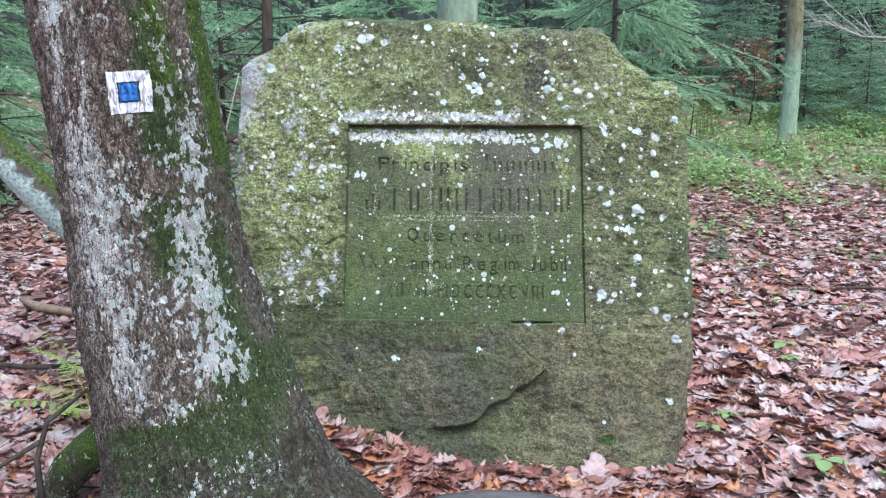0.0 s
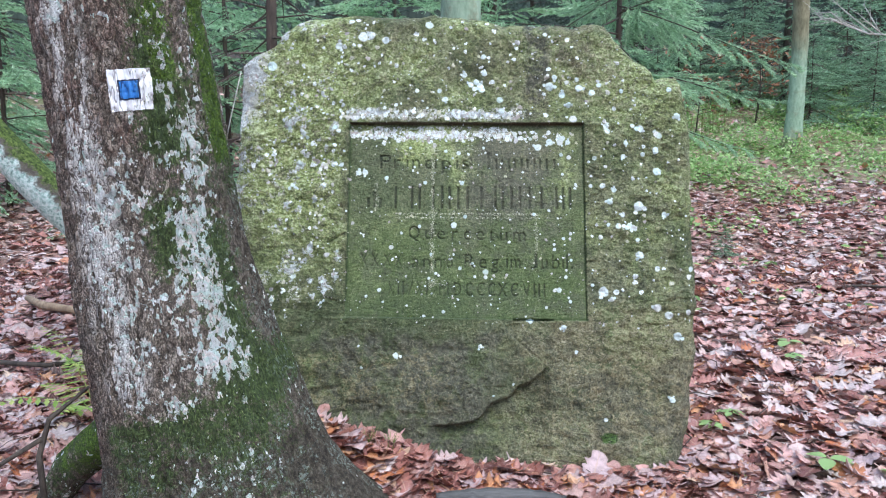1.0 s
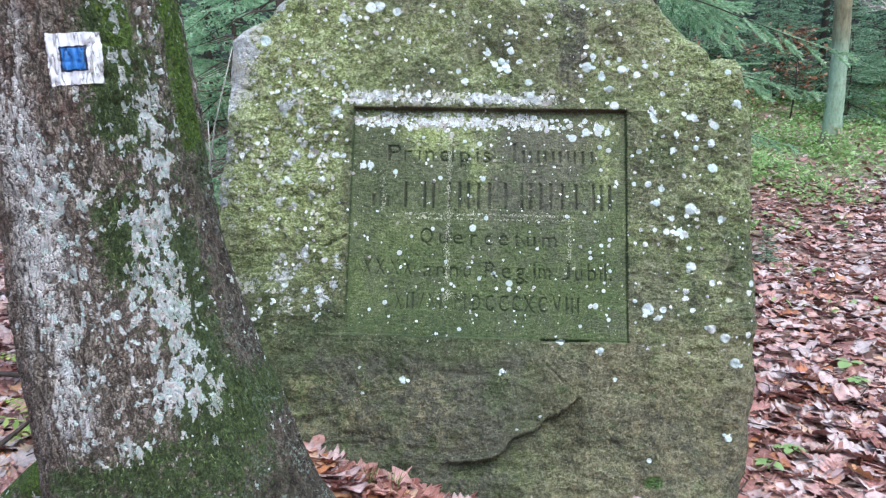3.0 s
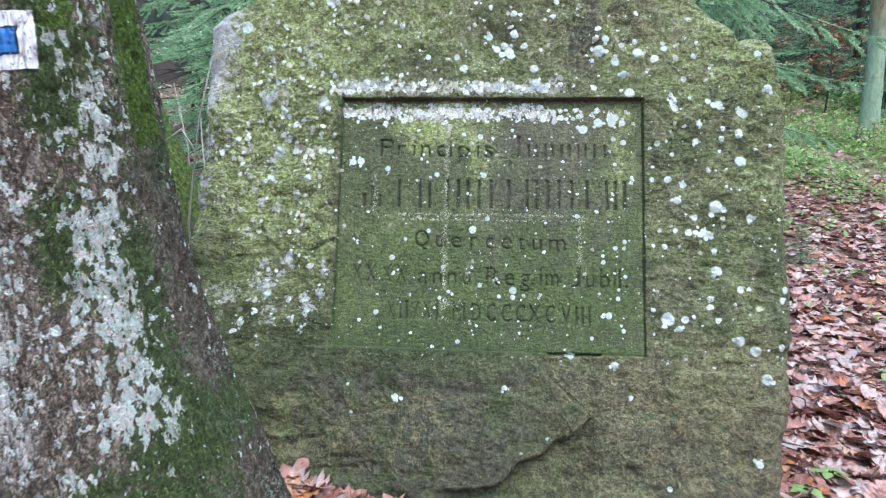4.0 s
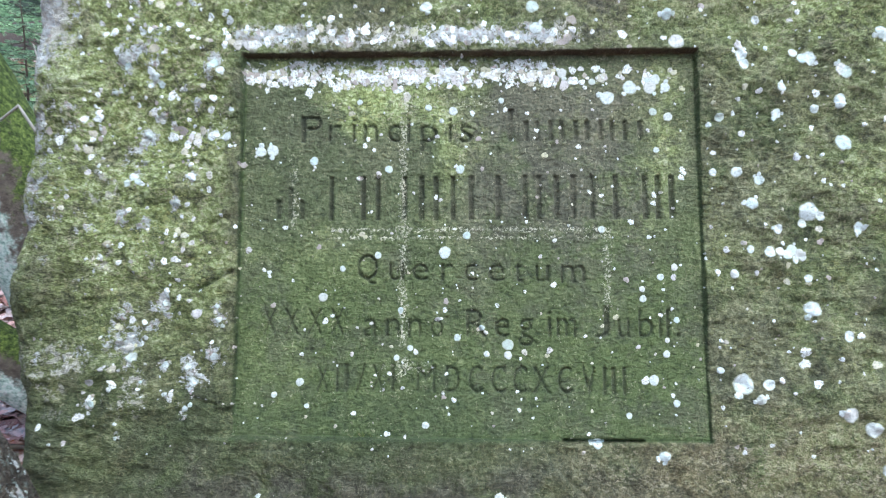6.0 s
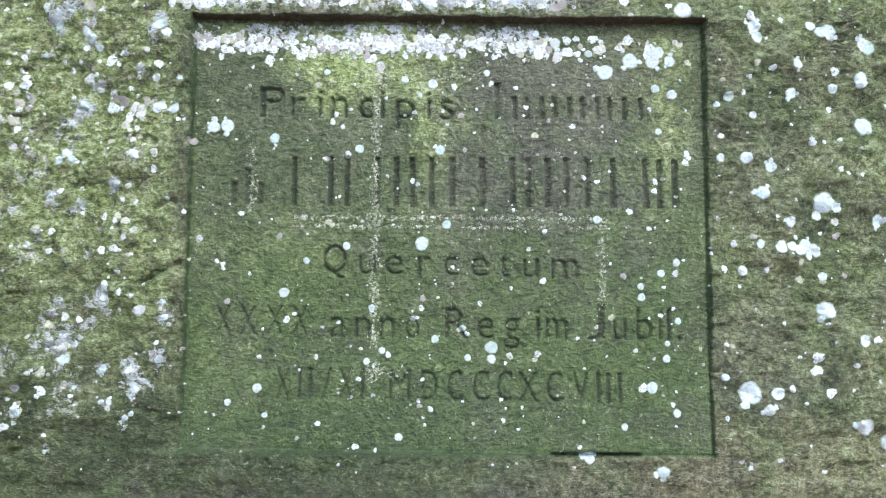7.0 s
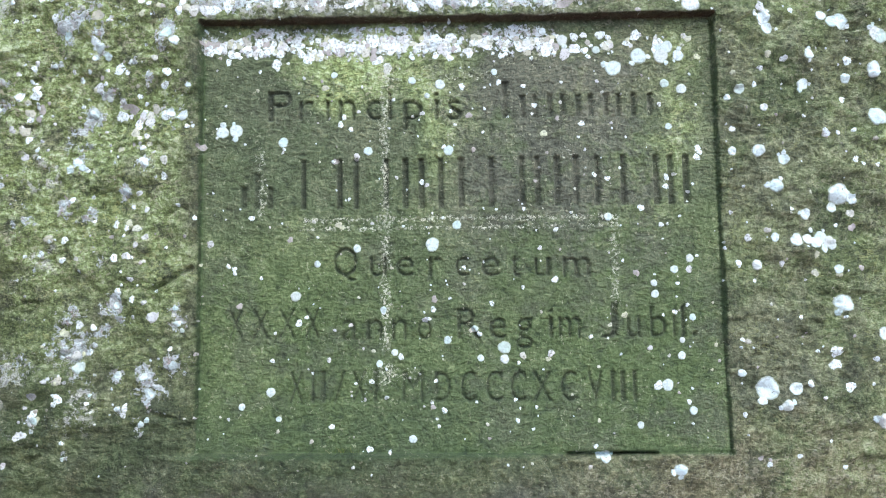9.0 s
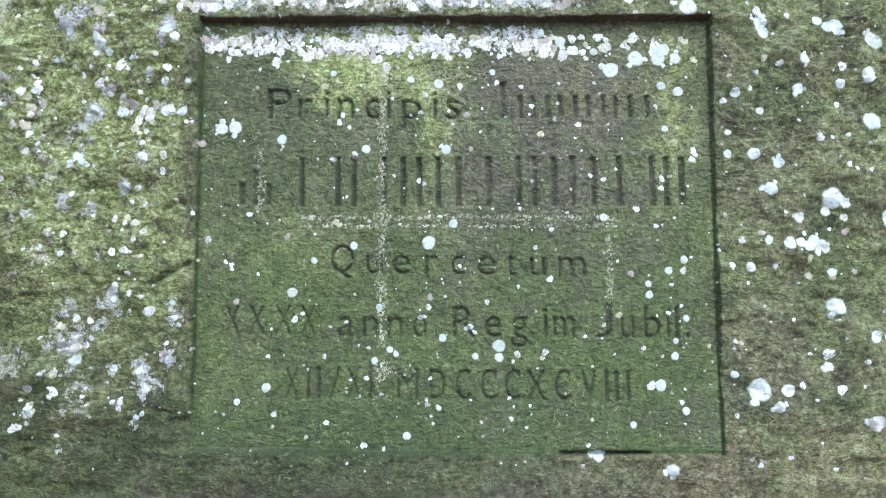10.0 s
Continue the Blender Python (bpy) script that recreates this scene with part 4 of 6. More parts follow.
at_algae = np.clip((0.20 + 0.26 * smooth(0.47, 0.53, v)) * smooth(0.74, 0.54, v + 0.06 * n1) * smooth(0.42, -0.05, u + 0.15 * n2) * smooth(0.30, 0.42, v) + 0.10 * smooth(0.62, 0.50, v) * smooth(0.45, 0.30, v) * smooth(0.30, 0.10, u), 0, 0.8)
at_bare = np.clip(0.95 * smooth(0.52, 0.44, v + 0.08 * n2) * smooth(0.30, 0.05, u + 0.15 * n1) * smooth(-0.70, -0.40, u) + 0.55 * smooth(0.42, 0.30, v + 0.1 * n1) * smooth(0.1, 0.4, u) + 0.95 * smooth(0.235, 0.262, u + 0.02 * n2) * smooth(0.35, 0.32, u + 0.02 * n2) * smooth(1.25, 1.29, v), 0, 1) * (1 - pan)
at_bare = np.maximum(at_bare, 0.8 * pan * smooth(-0.02, 0.08, u + 0.05 * n2) * smooth(0.40, 0.34, u) * smooth(0.72, 0.95, v + 0.05 * n1) * smooth(1.22, 1.18, v))
at_ochre = np.clip(0.9 * smooth(0.62, 0.42, v + 0.10 * n1) * smooth(0.12, 0.36, u + 0.1 * n2) + 0.8 * smooth(0.44, 0.36, v + 0.08 * n1) * smooth(0.16, 0.24, v) * smooth(0.08, -0.12, u), 0, 1) * (1 - pan)
at_lip = np.exp(-(((v - PANEL[3]) / 0.0032) ** 2)) * smooth(PANEL[0] - 0.004, PANEL[0], u) * smooth(PANEL[1] + 0.004, PANEL[1], u)
gap_u = np.minimum(np.abs(u - PANEL[0]), np.abs(u - PANEL[1]))
tall = smooth(PANEL[2] - 0.01, PANEL[2], v) * smooth(PANEL[3] + 0.01, PANEL[3], v)
wide_ = smooth(PANEL[0] - 0.01, PANEL[0], u) * smooth(PANEL[1] + 0.01, PANEL[1], u)
at_band = np.clip(0.55 * np.exp(-((gap_u / 0.011) ** 2)) * tall * (pan > 0.5) * (u < 0) + np.exp(-((gap_u / 0.003) ** 2)) * tall + np.exp(-(((v - PANEL[2]) / 0.005) ** 2)) * wide_, 0, 1)
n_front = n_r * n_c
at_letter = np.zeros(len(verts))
# darker with the depth of the cut
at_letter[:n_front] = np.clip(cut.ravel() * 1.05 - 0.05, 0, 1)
stone = empty("memorial_stone")
stone.rotation_euler = (radians(-LEAN), 0, 0)
tagged(stone, "mossy sandstone memorial block with recessed lettered panel and white lichen", "memorial stone")
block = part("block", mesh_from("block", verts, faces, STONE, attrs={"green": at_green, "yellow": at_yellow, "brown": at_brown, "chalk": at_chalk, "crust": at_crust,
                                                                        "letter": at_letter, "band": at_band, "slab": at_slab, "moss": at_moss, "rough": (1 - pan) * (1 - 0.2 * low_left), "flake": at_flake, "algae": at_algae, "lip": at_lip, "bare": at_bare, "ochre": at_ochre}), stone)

skin = BVHTree.FromPolygons([tuple(p) for p in verts[:n_front]], [tuple(f) for f in grid_faces(n_r, n_c).tolist()])
FORWARD = Vector((0, 1, 0))


def face_at(u, v):
    """Depth of the stone's skin at a place on its face."""
    hit = skin.ray_cast(Vector((u, -0.3, v)), FORWARD)[0]
    return hit[1] if hit else float(stone_face(np.array([u]), np.array([v]))[0])


def rosette(u, v, r, rnd, sides=34, ragged=1.0, thick=1.0):
    """A thin crust that lies on the stone's skin."""
    a = np.linspace(0, 2 * np.pi, sides, endpoint=False)
    ph = [rnd.uniform(0, 6.28) for _ in range(3)]
    edge = 1 + ragged * (0.10 * np.sin(2 * a + ph[0]) + 0.08 * np.sin(3 * a + ph[1]) + 0.06 * np.sin(5 * a + ph[2]))
    if sides > 14:
        edge = edge + ragged * (0.12 * np.abs(np.sin(3.5 * a + ph[1])) + 0.10 * np.abs(np.sin(6.5 * a + ph[2] * 2)) - 0.12)
    pts, h = [(0.0, 0.0)], [0.0011]
    for q, k in ((0.36, 0.0011), (0.70, 0.0010), (0.90, 0.0009), (1.0, 0.0003)) if sides > 14 else ((0.55, 0.0010), (0.88, 0.0008), (1.0, 0.0003)):
        pts += list(zip(r * q * edge * np.cos(a), r * q * edge * np.sin(a)))
        h += [k] * sides
    pts, h = np.array(pts), np.array(h) * (0.4 + 0.6 * thick)
    pu = np.clip(u + pts[:, 0], stone_left(v) + 0.004, stone_right(v) - 0.004)
    pv = np.minimum(v + pts[:, 1], stone_top(pu) - 0.004)
    w = np.array([face_at(x, y) for x, y in zip(pu, pv)]) - h
    fs = [(0, 1 + (k + 1) % sides, 1 + k) for k in range(sides)]
    for g in range(len(pts) // sides - 1):
        o = 1 + g * sides
        fs += [(o + k, o + (k + 1) % sides, o + sides + (k + 1) % sides, o + sides + k) for k in range(sides)]
    return np.stack([pu, w, pv], -1), fs


RIM = np.array([0.0] + [0.0] * 34 + [0.15] * 34 + [0.6] * 34 + [1.0] * 34)
rnd = random.Random(3)
for rows, on_left in ((PANEL_LICHEN, False), (PANEL_EDGE_LICHEN, False), (RIGHT_LICHEN, False), (LEFT_LICHEN, True), (TOP_LICHEN, False), (LOW_LICHEN, False)):
    for u0, v0, mm in rows:
        r0 = mm / 1000
        low = v0 < 0.45 and u0 < 0.5
        size = rnd.uniform(0.40, 0.60) if on_left else 0.75 if low else 0.95
        vs, fs = rosette(u0, v0, r0 * size, rnd, ragged=1.3 if on_left or low else 0.42)
        part("lichen", mesh_from("lichen", vs, fs, LICHEN, attrs={"rim": RIM}), stone)
        for _ in range(rnd.choice((0, 0, 1, 2)) if mm > 9 else 0):
            a0 = rnd.uniform(0, 6.28)
            vs, fs = rosette(u0 + 1.15 * r0 * math.cos(a0), v0 + 1.15 * r0 * math.sin(a0), r0 * rnd.uniform(0.25, 0.5), rnd, ragged=1.0)
            part("lichen", mesh_from("lichen", vs, fs, LICHEN, attrs={"rim": RIM}), stone)


def speck_field(n, place, size, sides=10):
    pieces = []
    while n:
        u0, v0 = place()
        if stone_left(v0) + 0.01 < u0 < stone_right(v0) - 0.01 and v0 < stone_top(u0) - 0.01:
            pieces.append(rosette(u0, v0, size(), rnd, sides, 1.6, 0.4))
            n -= 1
    return pieces


small = lambda: rnd.choice((0.0014, 0.0018, 0.0022, 0.0026, 0.0034, 0.0048)) * rnd.uniform(0.8, 1.25)  # noqa: E731
wide = lambda: rnd.choice((0.002, 0.003, 0.004, 0.005, 0.006, 0.008)) * rnd.uniform(0.8, 1.25)  # noqa: E731
pieces = speck_field(620, lambda: (rnd.uniform(-0.84, 0.84), rnd.uniform(0.5, 1.67)), small)
pieces += speck_field(170, lambda: (rnd.uniform(PANEL[0], PANEL[1]), rnd.uniform(0.55, 1.2)), small)
pieces += speck_field(330, lambda: (rnd.uniform(-0.40, 0.20), 1.222 - abs(rnd.gauss(0, 0.016))), wide)
pieces += speck_field(45, lambda: (rnd.uniform(0.20, 0.44), 1.222 - abs(rnd.gauss(0, 0.020))), wide)
pieces += speck_field(110, lambda: (rnd.uniform(-0.44, 0.24), 1.268 + abs(rnd.gauss(0, 0.022))), wide)
clusters = [(rnd.uniform(-0.80, -0.46), rnd.uniform(0.58, 1.42)) for _ in range(36)]


def left_cluster():
    cu, cv = rnd.choice(clusters)
    return cu + rnd.gauss(0, 0.020), cv + rnd.gauss(0, 0.026)


pieces += speck_field(210, left_cluster, wide)
pieces += speck_field(200, lambda: (rnd.uniform(-0.80, 0.6), rnd.uniform(1.28, 1.66)), wide)
pieces += speck_field(70, lambda: (rnd.uniform(0.48, 0.82), rnd.uniform(0.6, 1.4)), wide)
vs, fs = joined(pieces)
specks = part("lichen_specks", mesh_from("lichen_specks", vs, fs, SPECKS), stone, "fine pale lichen specks on the stone")
specks["kind"] = "stuff"

# ---- old oak with the painted trail mark ----
OAK_Y = -0.27


def oak_axis(z):
    z = np.asarray(z, float)
    return -0.722 - 0.176 * z - 0.012 * np.sin(z * 3.0) + 0.012 * smooth(0.8, 1.5, z) + 0.022 * smooth(0.75, 0.36, z), OAK_Y - 0.030 * z


def oak_radius(th, z, fine=True):
    z = np.asarray(z, float)
    r = 0.234 - 0.010 * (z - 1.2) + 0.046 * smooth(1.0, 0.3, z) - 0.035 * smooth(1.8, 5.0, z)
    flare = np.exp(-np.clip(z + 0.02, -0.25, 9) / 0.135)
    r = r + flare * (0.115 + 0.030 * np.cos(th) + 0.130 * np.exp(-((th + 0.10) / 0.45) ** 2) + 0.035 * np.cos(3 * th + 0.6) + 0.020 * np.cos(5 * th - 1.0))
    r = r + 0.008 * np.cos(3 * th + 0.8 * z) + 0.006 * np.cos(5 * th - 1.3 * z)
    r = r + (0.008 * np.exp(-(((th + 0.65) / 0.5) ** 2)) - 0.045 * np.exp(-(((th - 0.85) / 0.35) ** 2))) * smooth(0.55, 1.0, z)
    if fine:
        n = fbm(np.cos(th) * 6.5, np.sin(th) * 6.5, z * 1.6, 3, 61)
        c, s = np.cos(th) * 15 + 0.9 * n, np.sin(th) * 15 + 0.9 * n
        furrow = 1 - np.abs(vnoise(c, s, z * 17.0 + 0.8 * n, 62)) ** 0.55
        crossing = 1 - np.abs(vnoise(c * 0.8, s * 0.8, z * 38, 64)) ** 0.5
        r = r + 0.010 * n - 0.013 * furrow ** 2 - 0.006 * crossing ** 3 + 0.006 * fbm(np.cos(th) * 36, np.sin(th) * 36, z * 18, 3, 63)
    return r


def oak_point(th, z, lift=0.0, fine=True):
    cx, cy = oak_axis(z)
    r = oak_radius(th, z, fine) + lift
    return np.stack([cx + r * np.cos(th), cy + r * np.sin(th), np.asarray(z, float) + 0 * r], -1)


oak_th = np.linspace(-np.pi, np.pi, 330, endpoint=False)
oak_z = np.concatenate([np.arange(-0.35, 2.1, 0.0065), np.linspace(2.12, 5.2, 40)])
TH, ZZ = np.meshgrid(oak_th, oak_z)
oak_r = oak_radius(TH, ZZ)
ov = oak_point(TH, ZZ).reshape(-1, 3)
th, z = TH.ravel(), ZZ.ravel()


def toward(deg, spread_deg):
    d = (np.degrees(th) - deg + 180) % 360 - 180
    return np.exp(-((d / spread_deg) ** 2))


n3 = fbm(np.cos(th) * 2.2, np.sin(th) * 2.2, z * 2.5, 3, 71)
deg = np.degrees(th)
bow = 0.06 * n3
heart = toward(-47, 17) * smooth(1.02, 0.90, z + bow) * smooth(0.42, 0.50, z + bow)
oak_lichen = 0.085 + 0.28 * heart + 0.12 * toward(-38, 10) * smooth(0.8, 0.9, z) * smooth(1.25, 1.15, z) + 0.06 * toward(-84, 22) * smooth(0.84, 0.74, z) * smooth(0.34, 0.42, z) + 0.15 * toward(-104 - 6 * n3, 9) * smooth(0.42, 0.55, z) + 0.10 * toward(-88, 16) * smooth(1.16, 1.06, z) * smooth(0.90, 1.00, z) + 0.11 * toward(-42, 22) * smooth(0.95, 1.05, z)
oak_lichen = oak_lichen + 0.08 * toward(-95, 20) * smooth(1.02, 0.97, z) * smooth(0.84, 0.92, z) - 0.10 * smooth(0.42, 0.34, z) + 0.16 * toward(-62, 28) * smooth(0.32, 0.24, z) * smooth(-0.02, 0.08, z)
oak_lichen = oak_lichen - 0.25 * toward(-95, 24) * smooth(1.12, 1.17, z) * smooth(1.45, 1.38, z) - 0.20 * toward(-150, 26) - 0.12 * toward(-15, 16)
tide = 0.445 + 0.0015 * (deg + 90) + 0.07 * n3
oak_moss = 0.10 + 0.42 * smooth(tide + 0.05, tide - 0.07, z) - 0.20 * smooth(0.32, 0.18, z + 0.16 * n3) + 0.26 * toward(-30, 14) * smooth(0.98, 0.85, z) * smooth(0.35, 0.5, z) + 0.30 * toward(-66, 13) * smooth(0.72, 0.80, z) * smooth(1.02, 0.94, z) + 0.30 * toward(-56, 15) * smooth(1.04, 1.12, z)
oak_moss = oak_moss + 0.26 * toward(-44, 28) * smooth(0.40, 0.52, z) * smooth(1.5, 1.2, z)
oak_moss = oak_moss + 0.20 * toward(-2, 24) * smooth(0.25, 0.40, z)
oak_moss = oak_moss + 0.20 * toward(12, 22) * smooth(0.35, 0.50, z) * smooth(1.25, 1.05, z)
oak_moss = oak_moss - 0.22 * toward(-4, 18) * smooth(0.50, 0.36, z) - 0.32 * smooth(-116, -140, deg) * smooth(0.06, 0.16, z)
oak_green = 0.05 + 0.58 * toward(-8, 20) * smooth(1.00, 1.12, z) + 0.46 * toward(-48, 14) * smooth(1.16, 1.28, z) + 0.22 * toward(-75, 8) * smooth(0.9, 1.0, z) * smooth(1.1, 1.05, z) + 0.20 * toward(-110, 16) * smooth(0.42, 0.34, z) * smooth(0.18, 0.24, z) + 0.22 * toward(-36, 14) * smooth(0.48, 0.42, z) * smooth(0.25, 0.32, z)
oak_moss = oak_moss - 0.34 * toward(8, 30) * smooth(0.20, 0.40, z) * smooth(1.05, 0.85, z)
# bark darker towards the foot and on one flank
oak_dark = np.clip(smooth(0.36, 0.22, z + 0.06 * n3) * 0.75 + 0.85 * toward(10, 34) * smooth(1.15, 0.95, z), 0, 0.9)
oak_rust = np.clip(0.2 + toward(-92, 38) * smooth(1.0, 1.15, z) + 0.8 * toward(-150, 26) + 0.5 * n3, 0, 1)
oak_pale = np.clip(0.08 + 1.0 * toward(-108, 13) * smooth(0.38, 0.5, z) + 0.10 * toward(-20, 15) * smooth(0.95, 0.6, z) * smooth(0.2, 0.35, z), 0, 1)
oak = empty("oak_tree", (-0.73, OAK_Y, 0.0))
tagged(oak, "leaning old oak with lichen, mossy base and painted trail mark", "tree")
origin = Vector(oak.location)
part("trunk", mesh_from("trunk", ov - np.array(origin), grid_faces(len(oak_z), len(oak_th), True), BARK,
                                attrs={"lichen": oak_lichen, "moss": oak_moss, "green": oak_green, "rust": oak_rust, "pale": oak_pale, "dark_bark": oak_dark}), oak)


def moss_strands():
    """Short hanging strands on the mossy parts of the bark."""
    rng = np.random.default_rng(31)
    wet = np.clip(1.6 * (oak_moss - 0.30), 0, 1) * (z > -0.05) + np.clip(2.2 * (oak_green - 0.30), 0, 1)
    pick = rng.choice(len(ov), 12000, p=wet * (z < 2.0) / np.sum(wet * (z < 2.0)))
    root = ov[pick] - np.array(origin)
    out = np.stack([np.cos(th[pick]), np.sin(th[pick]), np.zeros(len(pick))], -1)
    side = np.stack([-np.sin(th[pick]), np.cos(th[pick]), np.zeros(len(pick))], -1)
    n = len(pick)
    long = rng.uniform(0.006, 0.024, (n, 1))
    tip = root + out * long * rng.uniform(0.25, 0.7, (n, 1)) + side * long * rng.normal(0, 0.35, (n, 1)) - np.array([0, 0, 1.0]) * long * rng.uniform(-0.2, 0.9, (n, 1))
    half = side * rng.uniform(0.0006, 0.0014, (n, 1))
    tri = np.stack([root - half, root + half, tip], 1).reshape(-1, 3)
    ob = part("moss", mesh_from("moss", tri, np.arange(3 * n).reshape(-1, 3), MOSS, shade=False), oak, "short dark green moss strands")
    ob["kind"] = "stuff"


moss_strands()


def limb(points, radii, seed):
    vs, fs = tube(points, radii, 10, 0.08, seed)
    return part("limb", mesh_from("limb", [Vector(p) - origin for p in vs], fs, BARK), oak)


tx, ty = float(oak_axis(5.0)[0]), float(oak_axis(5.0)[1])
limb([(tx, ty, 4.6), (tx - 0.5, ty - 0.1, 5.6), (tx - 1.3, ty + 0.2, 6.8), (tx - 1.6, ty + 0.3, 8.2)], [0.16, 0.13, 0.09, 0.04], 1)
limb([(tx, ty, 4.7), (tx + 0.4, ty + 0.3, 5.8), (tx + 1.2, ty + 0.5, 7.2), (tx + 1.4, ty + 0.9, 8.6)], [0.17, 0.13, 0.08, 0.03], 2)
limb([(tx, ty, 4.2), (tx - 0.2, ty + 0.7, 5.2), (tx - 0.1, ty + 1.7, 6.4)], [0.11, 0.08, 0.03], 3)


def mark_patch(name, lo, hi, material, lift, seed, parent):
    """Paint on the bark between two corners, given as shares of the mark's square."""
    n = 46
    qs, qt = np.meshgrid(np.linspace(lo, hi, n), np.linspace(lo, hi, n))
    ph = 0.012 if hi - lo > 0.6 else 0.025
    ragged = lambda q, o, s: q + ph * (q - 0.5) * 2 * vnoise(o * 16, s, 0, 80 + seed)  # noqa: E731
    s, t = ragged(qs, qt, 0.3), ragged(qt, qs, 5.7)
    zz = 1.198 + 0.106 * t + 0.009 * s
    cx, cy = oak_axis(zz)
    xx = -0.896 - 0.008 * t + 0.098 * s
    tt = -np.arccos(np.clip((xx - cx) / (oak_radius(-1.3 + 0 * zz, zz, False)), -1, 1))
    fi, fj = (tt + np.pi) / (2 * np.pi) * len(oak_th), (zz - oak_z[0]) / 0.0065
    i0, j0 = np.floor(fi).astype(int), np.floor(fj).astype(int)
    qi, qj = fi - i0, fj - j0
    rr = (oak_r[j0, i0] * (1 - qi) + oak_r[j0, i0 + 1] * qi) * (1 - qj) + (oak_r[j0 + 1, i0] * (1 - qi) + oak_r[j0 + 1, i0 + 1] * qi) * qj + lift
    vs = np.stack([cx + rr * np.cos(tt), cy + rr * np.sin(tt), zz], -1).reshape(-1, 3) - np.array(origin)
    return part(name, mesh_from(name, vs, grid_faces(n, n), material), parent)


white = mark_patch("trail_mark", 0.0, 1.0, WHITE_PAINT, 0.0020, 1, oak)
tagged(white, "white painted square trail mark")
mark_patch("dark_outline", 0.25, 0.75, NAVY_PAINT, 0.0028, 2, white)
blue = mark_patch("blue_square", 0.29, 0.71, BLUE_PAINT, 0.0036, 2, white)
tagged(blue, "blue painted square in the middle")


# ---- the second tree behind it: two leaning stems ----
def stem(name, points, radii, parent, base, lichen_side, moss_side, steps=60, sides=40, seed=0):
    pts = np.array(points, float)
    q = np.linspace(0, len(pts) - 1, steps)
    line_pts = np.stack([np.interp(q, np.arange(len(pts)), pts[:, k]) for k in range(3)], -1)
    rad = np.interp(q, np.arange(len(pts)), radii)
    vs, fs = tube(line_pts, rad, sides)
    vs = np.array([tuple(p) for p in vs])
    mids = np.repeat(line_pts, sides, 0)
    out = vs - mids
    nrm = out / np.linalg.norm(out, axis=1, keepdims=True)
    bump = 0.10 * fbm(vs[:, 0] * 9, vs[:, 1] * 9, vs[:, 2] * 9, 4, seed) + 0.05 * fbm(vs[:, 0] * 50, vs[:, 1] * 50, vs[:, 2] * 50, 3, seed + 3)
    vs = mids + out * (1 + bump[:, None])
    lich = np.clip(nrm @ np.array(lichen_side), -1, 1) * 0.45 + 0.15
    moss = np.clip(nrm @ np.array(moss_side), -1, 1) * 0.50 + 0.15
    return part(name, mesh_from(name, vs - np.array(base), fs, STEM_BARK, attrs={"lichen": lich, "moss": moss}), parent)


base2 = (-0.98, 1.08, float(ground_z(-0.98, 1.08)))
leaner = empty("leaning_tree", base2)
tagged(leaner, "leaning forked tree with pale lichen and bright green moss", "tree")
stem("stem", [(-0.94, 1.10, 0.0), (-1.12, 1.05, 0.45), (-1.30, 1.02, 0.90), (-1.62, 1.0, 1.60), (-2.0, 1.0, 2.4), (-2.4, 1.1, 3.6)], [0.20, 0.165, 0.15, 0.14, 0.12, 0.09], leaner, base2,
     (-0.75, -0.55, -0.3), (0.8, 0.0, 0.6), seed=91)
stem("stem", [(-1.12, 1.04, 0.20), (-1.42, 0.93, 0.45), (-1.86, 0.82, 0.94), (-2.32, 0.78, 1.47), (-2.9, 0.75, 2.2), (-3.6, 0.7, 3.2)], [0.11, 0.092, 0.080, 0.074, 0.062, 0.04], leaner, base2,
     (-0.5, -0.75, -0.45), (0.55, 0.1, 0.85), seed=95)


